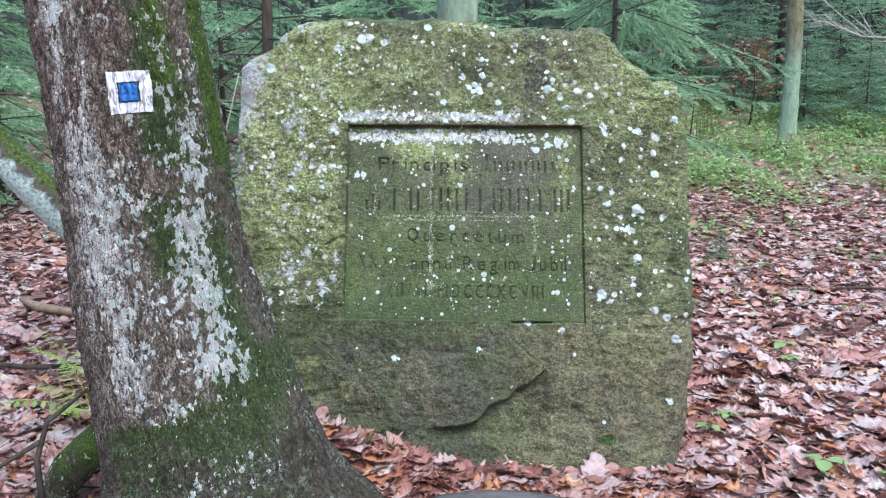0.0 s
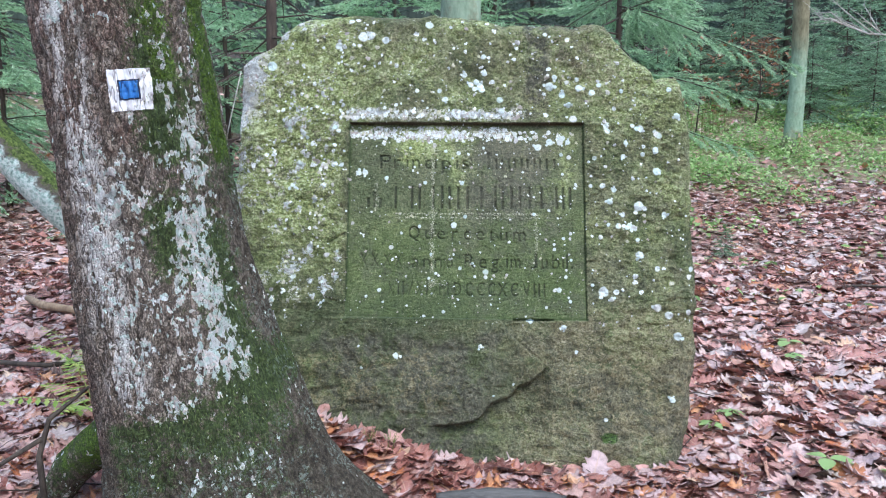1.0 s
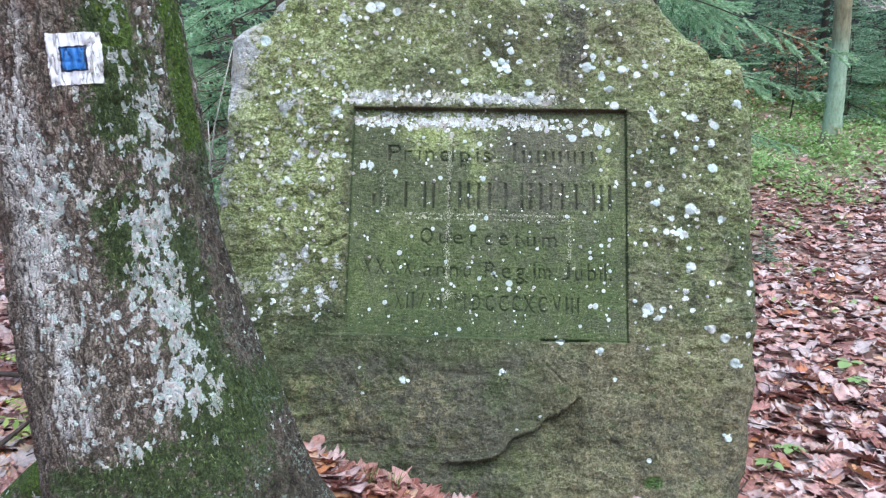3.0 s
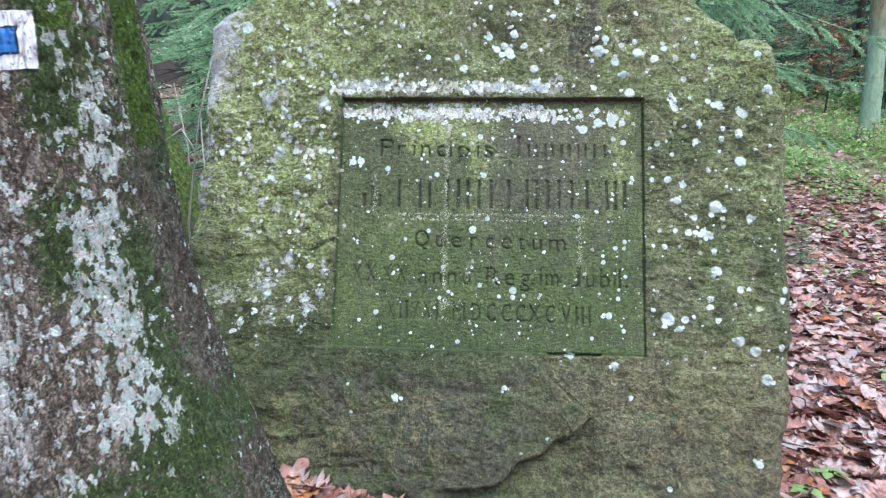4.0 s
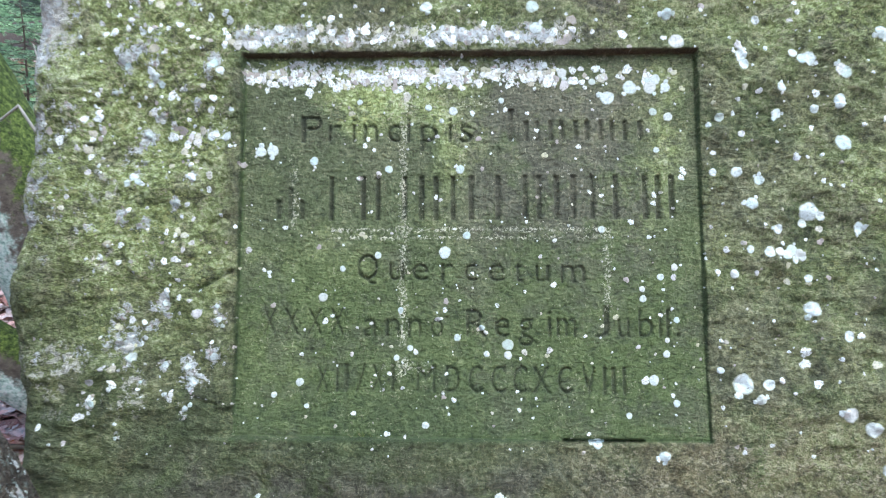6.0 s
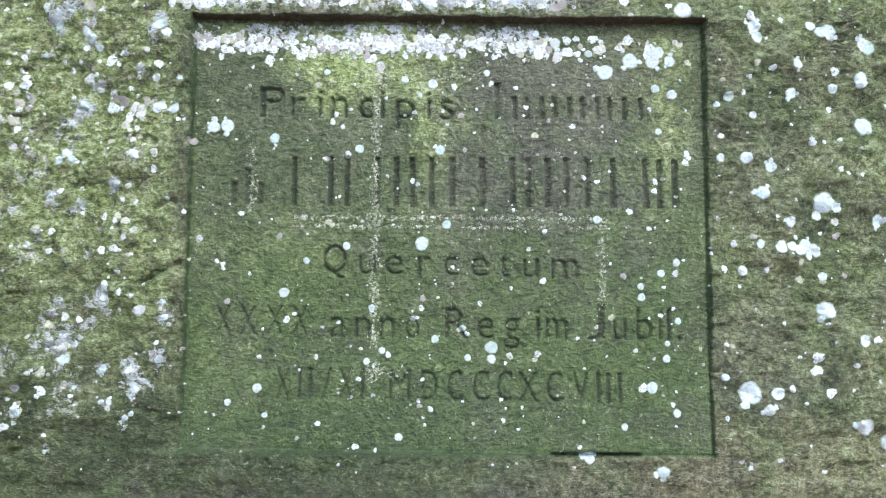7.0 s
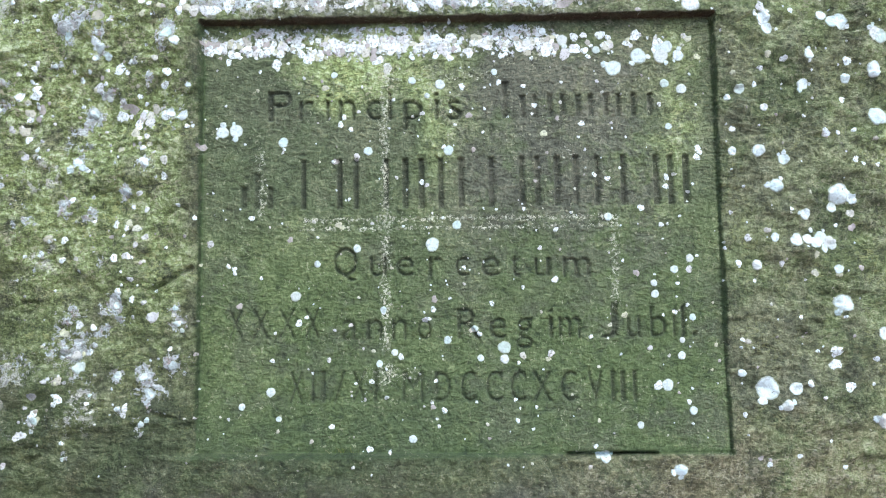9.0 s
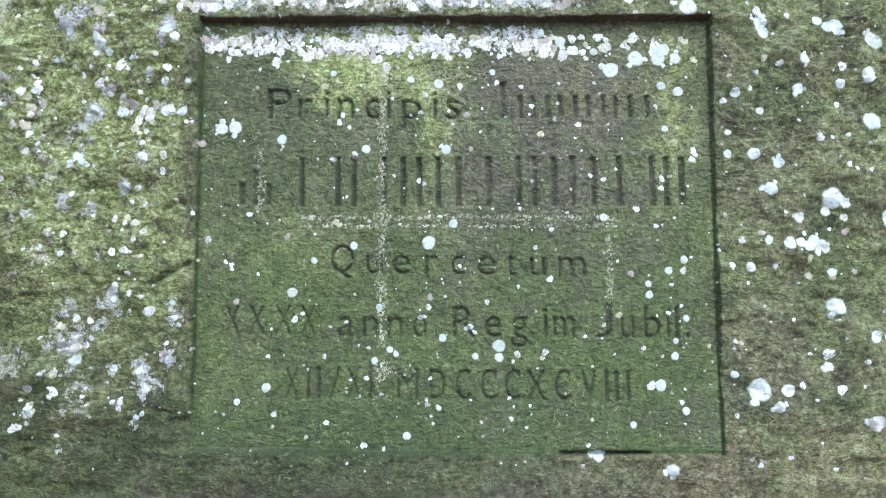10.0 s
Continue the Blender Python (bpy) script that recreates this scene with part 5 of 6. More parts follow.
# ---- spruces ----
def spruce(name, height, reach, seed, low=0.25, step=0.17, boughs=6, density=120, width=0.0026, needle=0.020, gap=0.075, droop=0.28, foliage=None):
    """A spruce: trunk with its boughs, and a crown of flat needled sprays."""
    rnd = random.Random(seed)
    rng = np.random.default_rng(seed)
    tree = empty(name)
    wood = [tube([(0, 0, -0.2), (0.02, 0, height * 0.4), (0, 0.02, height * 0.8), (0, 0, height)], [0.007 * height ** 0.8 + 0.006, 0.005 * height ** 0.8 + 0.004, 0.008, 0.003], 10, 0.06, seed)]
    seg_a, seg_b = [], []
    z = low
    while z < height - 0.15:
        share = 1 - z / height
        for k in range(boughs):
            a = 6.283 * (k + rnd.uniform(-0.35, 0.35)) / boughs + z * 5
            length = reach * share ** 0.7 * rnd.uniform(0.7, 1.15) + 0.10
            rise = rnd.uniform(-0.25, 0.45) - 0.25 * share
            z_at = z + rnd.uniform(-0.45, 0.45) * step
            out, across = Vector((math.cos(a), math.sin(a), 0)), Vector((-math.sin(a), math.cos(a), 0))
            bend = rnd.uniform(-0.12, 0.12)
            pts = [Vector((0, 0, z_at)) + out * (length * q) + across * (bend * length * q * q) + Vector((0, 0, length * (rise * q - 0.34 * q * q + 0.24 * q ** 3))) for q in (i / 6 for i in range(7))]
            wood.append(tube(pts, [0.009 * share + 0.003] + [0.005 * share + 0.002] * 3 + [0.003, 0.002, 0.001], 4))
            n = max(4, int(length / gap))
            for j in range(n):
                q = 0.06 + 0.94 * (j + rnd.uniform(0.2, 0.8)) / n
                i = min(int(q * 6), 5)
                p = pts[i].lerp(pts[i + 1], q * 6 - i)
                d0 = (pts[i + 1] - pts[i]).normalized()
                for sg in (-1, 1):
                    tl = length * (0.38 * (1 - q) ** 0.8 + 0.055) * rnd.uniform(0.65, 1.2)
                    d = (d0 * 0.75 + across * sg * rnd.uniform(0.55, 0.85) + Vector((0, 0, rnd.uniform(-droop, 0.02)))).normalized()
                    e = p + d * tl
                    seg_a.append(p), seg_b.append(e)
                    for q2 in ((0.35, 0.6) if tl > 0.14 else (0.5,)):
                        m = p.lerp(e, q2)
                        for s2 in (-1, 1):
                            seg_a.append(m)
                            seg_b.append(m + (d * 0.8 + across * s2 * 0.5 * rnd.uniform(0.6, 1.2) + d0 * 0.3 + Vector((0, 0, rnd.uniform(-0.25, 0.0)))).normalized() * tl * (1 - q2) * rnd.uniform(0.5, 0.8))
            seg_a.append(pts[3]), seg_b.append(pts[5])
            seg_a.append(pts[5]), seg_b.append(pts[6])
        z += step * rnd.uniform(0.75, 1.25)
    A, B = np.array([tuple(p) for p in seg_a]), np.array([tuple(p) for p in seg_b])
    size = np.linalg.norm(B - A, axis=1)
    many = np.maximum(3, (size * density).astype(int))
    A, D = np.repeat(A, many, 0), np.repeat(B - A, many, 0)
    along_twig = rng.random((len(A), 1))
    shade = np.clip(np.repeat(rng.normal(0.45, 0.20, len(size)), many) + 0.16 * (along_twig[:, 0] - 0.4) + rng.normal(0, 0.07, len(A)), 0, 1)
    root = A + D * along_twig
    d = D / (np.linalg.norm(D, axis=1, keepdims=True) + 1e-9)
    spin = rng.normal(size=d.shape)
    spin[:, 2] = spin[:, 2] * 0.35 + 0.15
    spin -= (spin * d).sum(-1, keepdims=True) * d
    spin /= np.linalg.norm(spin, axis=-1, keepdims=True)
    way = spin * 0.62 + d * 0.80
    wide = np.cross(way, rng.normal(size=d.shape))
    wide /= np.linalg.norm(wide, axis=-1, keepdims=True) + 1e-9
    tip = root + way * rng.uniform(0.7, 1.2, (len(A), 1)) * needle
    tri = np.stack([root - wide * width, root + wide * width, tip], 1).reshape(-1, 3)
    vs, fs = joined(wood)
    part("trunk", mesh_from(name + "_trunk", vs, fs, SPRUCE_BARK), tree)
    part("crown", mesh_from(name + "_crown", tri, np.arange(len(tri)).reshape(-1, 3), foliage or NEEDLES, shade=False, attrs={"tone": np.repeat(shade, 3)}), tree)
    return tree


def set_down(thing, x, y, turn=0.0, size=1.0):
    """A copy of a plant on the ground."""
    got = copy_thing(thing, pose(x, y, float(ground_z(x, y)) - 0.03, 0, 0, turn))
    got.scale = (size, size, size)
    return got


near_spruce = spruce("spruce_tree", 4.6, 1.75, 5, low=1.15, step=0.36, boughs=6, density=430, width=0.0030, needle=0.028, gap=0.15, droop=0.7, foliage=FRESH_NEEDLES)
tagged(near_spruce, "young green spruce with drooping sprays behind the stone", "tree", "spruces in the clearing")
near_spruce.matrix_basis = pose(1.22, 3.5, float(ground_z(1.22, 3.5)), 0, 0, 58)
near_spruce.scale = (0.89, 0.89, 1.0)
young = spruce("spruce_tree", 4.2, 1.6, 15, low=0.20, step=0.30, boughs=6, density=130, width=0.0058, needle=0.034, gap=0.12, foliage=FRESH_NEEDLES)
tagged(young, "young green spruce with drooping needled branches", "tree", "spruces in the clearing")
bushy = spruce("spruce_tree", 2.3, 1.0, 8, low=0.10, step=0.17, boughs=7, density=95, width=0.0056, needle=0.028, gap=0.09)
tagged(bushy, "small bushy spruce standing on the forest floor", "tree", "spruces in the clearing")
# the far trees wear the needles whose colour holds the shade
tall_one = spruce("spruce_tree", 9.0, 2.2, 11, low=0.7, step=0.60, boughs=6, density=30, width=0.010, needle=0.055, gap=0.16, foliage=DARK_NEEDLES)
tagged(tall_one, "tall dark spruce at the edge of the wood", "tree", "spruces at the wood's edge")
young.matrix_basis = pose(-2.25, 4.9, float(ground_z(-2.25, 4.9)), 0, 0, 200)
bushy.matrix_basis = pose(5.0, 8.5, float(ground_z(5.0, 8.5)), 0, 0, 10)
bushy.scale = (0.66, 0.66, 0.66)
tall_one.matrix_basis = pose(-5.2, 12.5, float(ground_z(-5.2, 12.5)), 0, 0, 10)
for x, y, turn, size in ((-4.3, 4.6, 300, 0.95), (0.35, 5.6, 20, 1.0), (-3.4, 7.4, 130, 1.1), (-0.9, 8.0, 60, 1.1), (2.5, 9.6, 10, 1.0), (-6.3, 7.6, 70, 1.1)):
    set_down(young, x, y, turn, size)
for x, y, turn, size in ((5.8, 8.3, 130, 0.64), (6.6, 8.9, 210, 0.72), (7.5, 9.4, 40, 0.75), (4.4, 9.6, 300, 0.78), (3.5, 9.8, 150, 0.8), (2.9, 8.8, 70, 0.6), (-2.9, 3.9, 250, 0.7), (8.6, 11.0, 10, 0.9), (5.2, 9.4, 90, 0.95), (6.1, 9.8, 20, 1.0), (4.0, 10.6, 200, 1.1), (5.1, 11.2, 330, 1.15), (3.0, 10.8, 110, 1.15), (7.0, 10.8, 60, 1.1), (2.0, 8.2, 250, 0.8), (1.95, 3.0, 80, 0.13)):
    set_down(bushy, x, y, turn, size)
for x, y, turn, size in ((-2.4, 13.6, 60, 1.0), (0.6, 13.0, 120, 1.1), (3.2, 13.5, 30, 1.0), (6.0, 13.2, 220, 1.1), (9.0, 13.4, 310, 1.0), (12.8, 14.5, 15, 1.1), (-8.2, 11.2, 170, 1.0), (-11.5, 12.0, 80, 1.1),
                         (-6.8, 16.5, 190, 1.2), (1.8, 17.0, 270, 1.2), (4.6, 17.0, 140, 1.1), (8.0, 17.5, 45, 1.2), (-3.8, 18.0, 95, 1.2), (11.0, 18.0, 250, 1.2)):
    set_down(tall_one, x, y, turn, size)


# ---- pale trunks with green algae ----
def pale_trunk(x, y, r, lean_x, height, algae_top, label):
    z0 = float(ground_z(x, y))
    tree = empty("bare_tree", (x, y, z0))
    tagged(tree, label, "tree")
    n = 50
    zs = np.linspace(-0.2, height, n)
    pts = np.stack([lean_x * zs + 0.03 * np.sin(zs * 1.8), 0.02 * np.sin(zs * 2.3), zs], -1)
    rad = r * (1 - 0.35 * zs / height + 0.35 * np.exp(-np.clip(zs, 0, 9) / 0.12)) * (1 + 0.04 * np.sin(zs * 5))
    vs, fs = tube(pts, rad, 20, 0.03, int(x * 10))
    vs = np.array([tuple(p) for p in vs])
    alg = smooth(algae_top + 0.25, algae_top - 0.25, vs[:, 2] + 0.2 * fbm(vs[:, 0] * 6, vs[:, 1] * 6, vs[:, 2] * 3, 3, 7)) * smooth(0.02, 0.22, vs[:, 2])
    part("trunk", mesh_from("trunk", vs, fs, ALGAE_BARK, attrs={"algae": alg}), tree)
    return tree


far_trunk = pale_trunk(4.17, 7.1, 0.101, 0.004, 7.0, 1.2, "slender bare trunk with pale green algae on its lower half")
scar_v, scar_f = tube([(0.03, -0.140, 0.03), (0.035, -0.130, 0.12), (0.035, -0.118, 0.20)], [0.014, 0.026, 0.008], 8)
part("bark_scar", mesh_from("bark_scar", scar_v, scar_f, PALE_WOOD), far_trunk, "pale torn patch at the foot of the trunk")
pale_trunk(-0.02, 2.25, 0.132, 0.015, 7.0, 3.2, "straight bare trunk covered in pale green algae behind the stone")
for x, y, r in ((5.03, 9.5, 0.045), (-1.62, 4.05, 0.045), (-4.3, 8.6, 0.07), (8.2, 12.5, 0.11)):
    z0 = float(ground_z(x, y))
    dark = empty("dead_spruce", (x, y, z0))
    tagged(dark, "dark bare spruce trunk with dead twigs", "tree", "dark trunks among the spruces")
    vs, fs = tube([(0, 0, -0.2), (0.02, 0, 2.0), (0.0, 0.02, 4.5), (0, 0, 8.0)], [r * 1.15, r, r * 0.85, r * 0.5], 12, 0.05, int(100 * r))
    rnd = random.Random(int(x * 31))
    pcs = [(vs, fs)]
    for _ in range(46):
        h, a, ln = rnd.uniform(0.4, 4.0), rnd.uniform(0, 6.28), rnd.uniform(0.4, 1.3)
        p = Vector((0, 0, h))
        d = Vector((math.cos(a), math.sin(a), rnd.uniform(-0.35, 0.1)))
        k = d.cross(Vector((0, 0, 1))).normalized()
        pcs.append(tube([p, p + d * ln * 0.5 + k * 0.05, p + d * ln + Vector((0, 0, -0.08))], [0.010, 0.006, 0.002], 4))
        for _ in range(3):
            s = p + d * ln * rnd.uniform(0.3, 0.9)
            pcs.append(tube([s, s + (d + k * rnd.uniform(-1.2, 1.2) + Vector((0, 0, -0.3))) * ln * 0.35], [0.005, 0.001], 3))
    vs, fs = joined(pcs)
    part("trunk", mesh_from("trunk", vs, fs, SPRUCE_BARK), dark)


# ---- fallen leaves ----
def leaf_shapes(n, rng, lobes=4):
    """Lobed oak leaves, lying flat along x, 1 long; curled and dried. Also how far each point lies from the midrib."""
    k = 4 * lobes + 1
    s = np.linspace(0.06, 1.0, k)
    beat = np.arange(k) % 4
    notch = rng.uniform(0.40, 0.68, (n, 1))
    body = np.sin(np.pi * (0.07 + 0.88 * s ** 0.85)) ** 0.7 * 0.36
    lobe = np.where(beat == 0, notch, np.where(beat == 1, 0.50 + 0.44 * notch, np.where(beat == 2, 1.0, 0.54 + 0.42 * notch)))
    wide = lobe * body
    fwd = np.choose(beat, [0.0, 0.0, 0.03, 0.025])
    wide[:, -1], wide[:, 0] = 0.03, 0.03
    rib = np.stack([np.broadcast_to(s, (n, k)), np.zeros((n, k))], -1)
    edges = [np.stack([s + fwd + rng.normal(0, 0.008, (n, k)), sg * wide * rng.uniform(0.92, 1.08, (n, k)) * rng.uniform(0.8, 1.15, (n, 1))], -1) for sg in (1, -1)]
    stalk = np.broadcast_to(np.array([[-0.10, 0.007], [-0.10, -0.007]]), (n, 2, 2))
    xy = np.concatenate([rib, *edges, stalk], 1)
    x, y = xy[..., 0], xy[..., 1]
    a, b, c, d = (rng.normal(0, sd, (n, 1)) for sd in (0.32, 0.8, 0.30, 0.5))
    zz = a * (x - 0.5) ** 2 + (b + 0.5) * y ** 2 + c * x * y + 0.024 * np.sin(13 * x + 6 * d) * (0.3 + np.abs(y) * 4) + rng.normal(0, 0.010, x.shape)
    faces = []
    for i in range(k - 1):
        faces += [(i, i + 1, k + i + 1, k + i), (i + 1, i, 2 * k + i, 2 * k + i + 1)]
    far = np.concatenate([np.zeros(k), np.ones(2 * k), np.zeros(2)])
    faces.append((3 * k, 3 * k + 1, 2 * k, k))
    return np.stack([x - 0.45, y, zz], -1), np.array(faces), far


def turn_all(p, yaw, pitch, roll):
    c, s = np.cos(roll)[:, None], np.sin(roll)[:, None]
    x, y, z = p[..., 0], p[..., 1], p[..., 2]
    y, z = y * c - z * s, y * s + z * c
    c, s = np.cos(pitch)[:, None], np.sin(pitch)[:, None]
    x, z = x * c + z * s, -x * s + z * c
    c, s = np.cos(yaw)[:, None], np.sin(yaw)[:, None]
    return np.stack([x * c - y * s, x * s + y * c, z], -1)


def stone_clear(x, y):
    """Where no leaf lies: under the stone and inside the oak."""
    inside = (np.abs(x) < 0.79) & (y > -0.02) & (y < 0.50)
    cx, cy = oak_axis(0.1)
    d = np.hypot(x - cx, y - cy)
    th_ = np.arctan2(y - cy, x - cx)
    return ~inside & (d > oak_radius(th_, 0.06 + 0 * d, False) * 0.97)


def scatter(n, x0, x1, y0, y1, rng, size, lift, tilt=0.32, lobes=4, fade=False):
    x, y = rng.uniform(x0, x1, n), rng.uniform(y0, y1, n)
    ok = stone_clear(x, y)
    if fade:
        ok &= rng.random(n) < smooth(1.0, 0.55, np.hypot((x - 0.5 * (x0 + x1)) / (0.5 * (x1 - x0)), (y - 0.5 * (y0 + y1)) / (0.5 * (y1 - y0))))
    x, y = x[ok], y[ok]
    n = len(x)
    p, f, far = leaf_shapes(n, rng, lobes)
    L = rng.uniform(*size, n)
    p = turn_all(p * L[:, None, None], rng.uniform(0, 6.283, n), rng.normal(0, tilt, n), rng.normal(0, tilt, n))
    p = p + np.stack([x, y, ground_z(x, y) + rng.uniform(0.004, lift, n)], -1)[:, None]
    # dry picks the light-brightened leaves, more often away from stone and oak
    dry = rng.random(n) < np.clip(0.10 + 0.62 * smooth(0.75, 1.25, x) + 0.50 * smooth(-1.0, -1.5, x) + 0.55 * smooth(0.8, 2.6, y), 0, 0.8)
    return p, f, far, dry


rng = np.random.default_rng(4)
groups = [scatter(6600, -2.4, 2.6, -0.5, 1.1, rng, (0.065, 0.135), 0.030, 0.20), scatter(7600, -4.0, 4.0, 1.1, 2.8, rng, (0.05, 0.115), 0.026, 0.24, 3), scatter(9500, -5.0, 6.0, 2.8, 5.6, rng, (0.05, 0.11), 0.022, 0.22, 2),
          scatter(3000, -8, 9, 5.6, 11, rng, (0.08, 0.14), 0.03, 0.35, 1), scatter(700, -0.6, 1.0, -0.5, 0.02, rng, (0.09, 0.15), 0.035, 0.18),
          scatter(9000, -9.0, 9.0, -8.0, 8.0, rng, (0.09, 0.16), 0.022, 0.22, 1, True), scatter(300, -0.52, -0.05, -0.30, 0.10, rng, (0.10, 0.16), 0.045, 0.17)]


def lay(want_bright, material, label):
    pts, fcs, ribs, at = [], [], [], 0
    for p, f, far, dry in groups:
        p = p[dry == want_bright]
        n, k = p.shape[:2]
        pts.append(p.reshape(-1, 3))
        fcs.append((f[None] + (at + np.arange(n) * k)[:, None, None]).reshape(-1, 4))
        ribs.append(np.tile(far, n))
        at += n * k
    ob = part("leaf_litter", mesh_from("leaf_litter", np.concatenate(pts), np.concatenate(fcs), material, attrs={"rib": np.concatenate(ribs)}))
    return tagged(ob, label, "fallen leaves", kind="stuff")


lay(False, LITTER, "thick wet carpet of fallen reddish-brown oak leaves")
lay(True, BRIGHT_LITTER, "pale pinkish-brown fallen oak leaves in the open clearing")


# ---- small dead twigs and straws in the litter ----
def debris():
    rnd = random.Random(17)
    pcs = []
    while len(pcs) < 420:
        x, y = rnd.uniform(-3.0, 3.6), rnd.uniform(-0.9, 4.5)
        if not bool(stone_clear(np.array([x]), np.array([y]))[0]):
            continue
        a, L = rnd.uniform(0, 6.28), rnd.uniform(0.05, 0.28)
        d = Vector((math.cos(a), math.sin(a), rnd.gauss(0, 0.12))) * L
        p = Vector((x, y, float(ground_z(x, y)) + rnd.uniform(0.03, 0.05)))
        m = p + d * 0.5 + Vector((rnd.gauss(0, 0.1), rnd.gauss(0, 0.1), rnd.uniform(0, 0.1))) * L
        r = rnd.uniform(0.0012, 0.0032)
        pcs.append(tube([p, m, p + d], [r, r, r * 0.5], 4))
    vs, fs = joined(pcs)
    tagged(part("litter_twigs", mesh_from("litter_twigs", vs, fs, TWIG)), "thin dead twigs scattered through the leaves", "twigs", kind="stuff")


debris()


# ---- green plants ----
def herb_patch():
    rng = np.random.default_rng(9)
    n = 100000
    x, y = rng.uniform(0.8, 9, n), rng.uniform(1.6, 10.0, n)
    keep = rng.random(n) < np.clip(smooth(4.2, 6.1, y + 1.2 * fbm(x, y, 0, 3, 9)) * smooth(0.6, 1.8, x) * (0.62 + 1.5 * fbm(x * 2, y * 2, 0, 3, 12)), 0.0, 1) + 0.30 * smooth(1.2, 3.5, y) * smooth(0.1, 0.5, fbm(x * 3, y * 3, 0, 2, 13))
    x, y = x[keep], y[keep]
    n = len(x)
    tall_at = 0.05 + 0.22 * smooth(0.0, 0.4, fbm(x * 2, y * 2, 0, 3, 12))
    L = rng.uniform(0.02, 0.075, n)
    flat = np.array([[-0.5, 0, 0], [0, 0.3, 0.06], [0.5, 0, -0.05], [0, -0.3, 0.06]])
    p = turn_all(np.broadcast_to(flat, (n, 4, 3)) * L[:, None, None], rng.uniform(0, 6.28, n), rng.normal(0, 0.45, n), rng.normal(0, 0.45, n))
    p = p + np.stack([x, y, ground_z(x, y) + 0.02 + tall_at * rng.random(n)], -1)[:, None]
    f = (np.array([[0, 1, 2], [0, 2, 3]])[None] + (np.arange(n) * 4)[:, None, None]).reshape(-1, 3)
    ob = part("herb_cover", mesh_from("herb_cover", p.reshape(-1, 3), f, HERB, shade=False))
    tagged(ob, "low bright green herbs covering the slope", "undergrowth", kind="stuff")


herb_patch()


def blades(name, spots, label, category, n=40, height=0.16, spread_r=0.06, material=None, lean=0.5, seed=1):
    """Tufts of thin blades."""
    rnd = random.Random(seed)
    for x, y in spots:
        base = Vector((x, y, float(ground_z(x, y))))
        vs, fs = [], []
        for _ in range(n):
            a, r = rnd.uniform(0, 6.28), rnd.uniform(0, spread_r)
            p = Vector((r * math.cos(a), r * math.sin(a), 0))
            h = height * rnd.uniform(0.5, 1.2)
            b = rnd.uniform(0, 6.28)
            d = Vector((math.cos(b), math.sin(b), 0)) * lean * h * rnd.uniform(0.2, 1.2)
            k = Vector((-math.sin(b), math.cos(b), 0)) * 0.0022
            m, e = p + d * 0.35 + Vector((0, 0, h * 0.65)), p + d + Vector((0, 0, h))
            i = len(vs)
            vs += [p - k, p + k, m + k * 0.8, m - k * 0.8, e]
            fs += [(i, i + 1, i + 2, i + 3), (i + 3, i + 2, i + 4)]
        tuft = tagged(part(name, mesh_from(name, vs, fs, material or GRASS, shade=False)), label, category)
        tuft.location = base


blades("grass_tuft", [(-0.30, -0.06), (-0.22, -0.05)], "small green grass tuft at the foot of the stone", "grass", n=22, height=0.09, spread_r=0.03, seed=9)
blades("dry_grass", [(3.2, 7.6), (3.5, 7.9), (2.8, 7.9), (3.6, 3.4), (4.4, 5.0)], "tall dry straw-coloured grass stalks", "grass", n=26, height=0.7, spread_r=0.16, lean=0.35, seed=4)


def fern(x, y, turn, fronds, size, label, seed, arch=0.75):
    rnd = random.Random(seed)
    base = (x, y, float(ground_z(x, y)))
    plant_ = empty("fern", base)
    tagged(plant_, label, "fern")
    for j in range(fronds):
        a = radians(turn + (j - (fronds - 1) / 2) * 48 + rnd.uniform(-10, 10))
        out, side = Vector((math.cos(a), math.sin(a), 0)), Vector((-math.sin(a), math.cos(a), 0))
        L = size * rnd.uniform(0.8, 1.15)
        vs, fs = [], []
        for i in range(13):
            q = i / 12
            p = out * (L * q) + Vector((0, 0, L * (arch * q - 0.62 * q * q)))
            w = L * 0.30 * (1 - q) ** 0.8 * (0.55 + q) + 0.006
            for sg in (-1, 1):
                e = p + side * (sg * w) + out * (w * 0.35) + Vector((0, 0, -0.15 * w))
                m = p.lerp(e, 0.5)
                k = out * (L * 0.030)
                n0 = len(vs)
                vs += [p, m - k, e, m + k]
                fs.append((n0, n0 + 1, n0 + 2, n0 + 3))
            n0 = len(vs)
            p2 = out * (L * (q + 0.08)) + Vector((0, 0, L * (arch * (q + 0.08) - 0.62 * (q + 0.08) ** 2)))
            vs += [p - side * 0.002, p + side * 0.002, p2 + side * 0.001, p2 - side * 0.001]
            fs.append((n0, n0 + 1, n0 + 2, n0 + 3))
        part("frond", mesh_from("frond", vs, fs, FERN, shade=False), plant_)


fern(-1.46, 0.42, 195, 4, 0.34, "yellow-green fern fronds drooping over the leaves", 2, 1.0)
fern(-1.70, 0.85, 250, 5, 0.26, "small green fern standing in the leaf litter", 6, 1.35)

# ---- mossy root of the oak ----
root_v, root_f = tube([(-0.94, -0.30, 0.30), (-1.10, -0.26, 0.20), (-1.22, -0.22, 0.10), (-1.30, -0.22, -0.02), (-1.34, -0.22, -0.12)], [0.09, 0.070, 0.058, 0.048, 0.04], 22, 0.10, 77)
root_v = np.array([tuple(p) for p in root_v])
root_up = smooth(0.02, 0.16, root_v[:, 2])
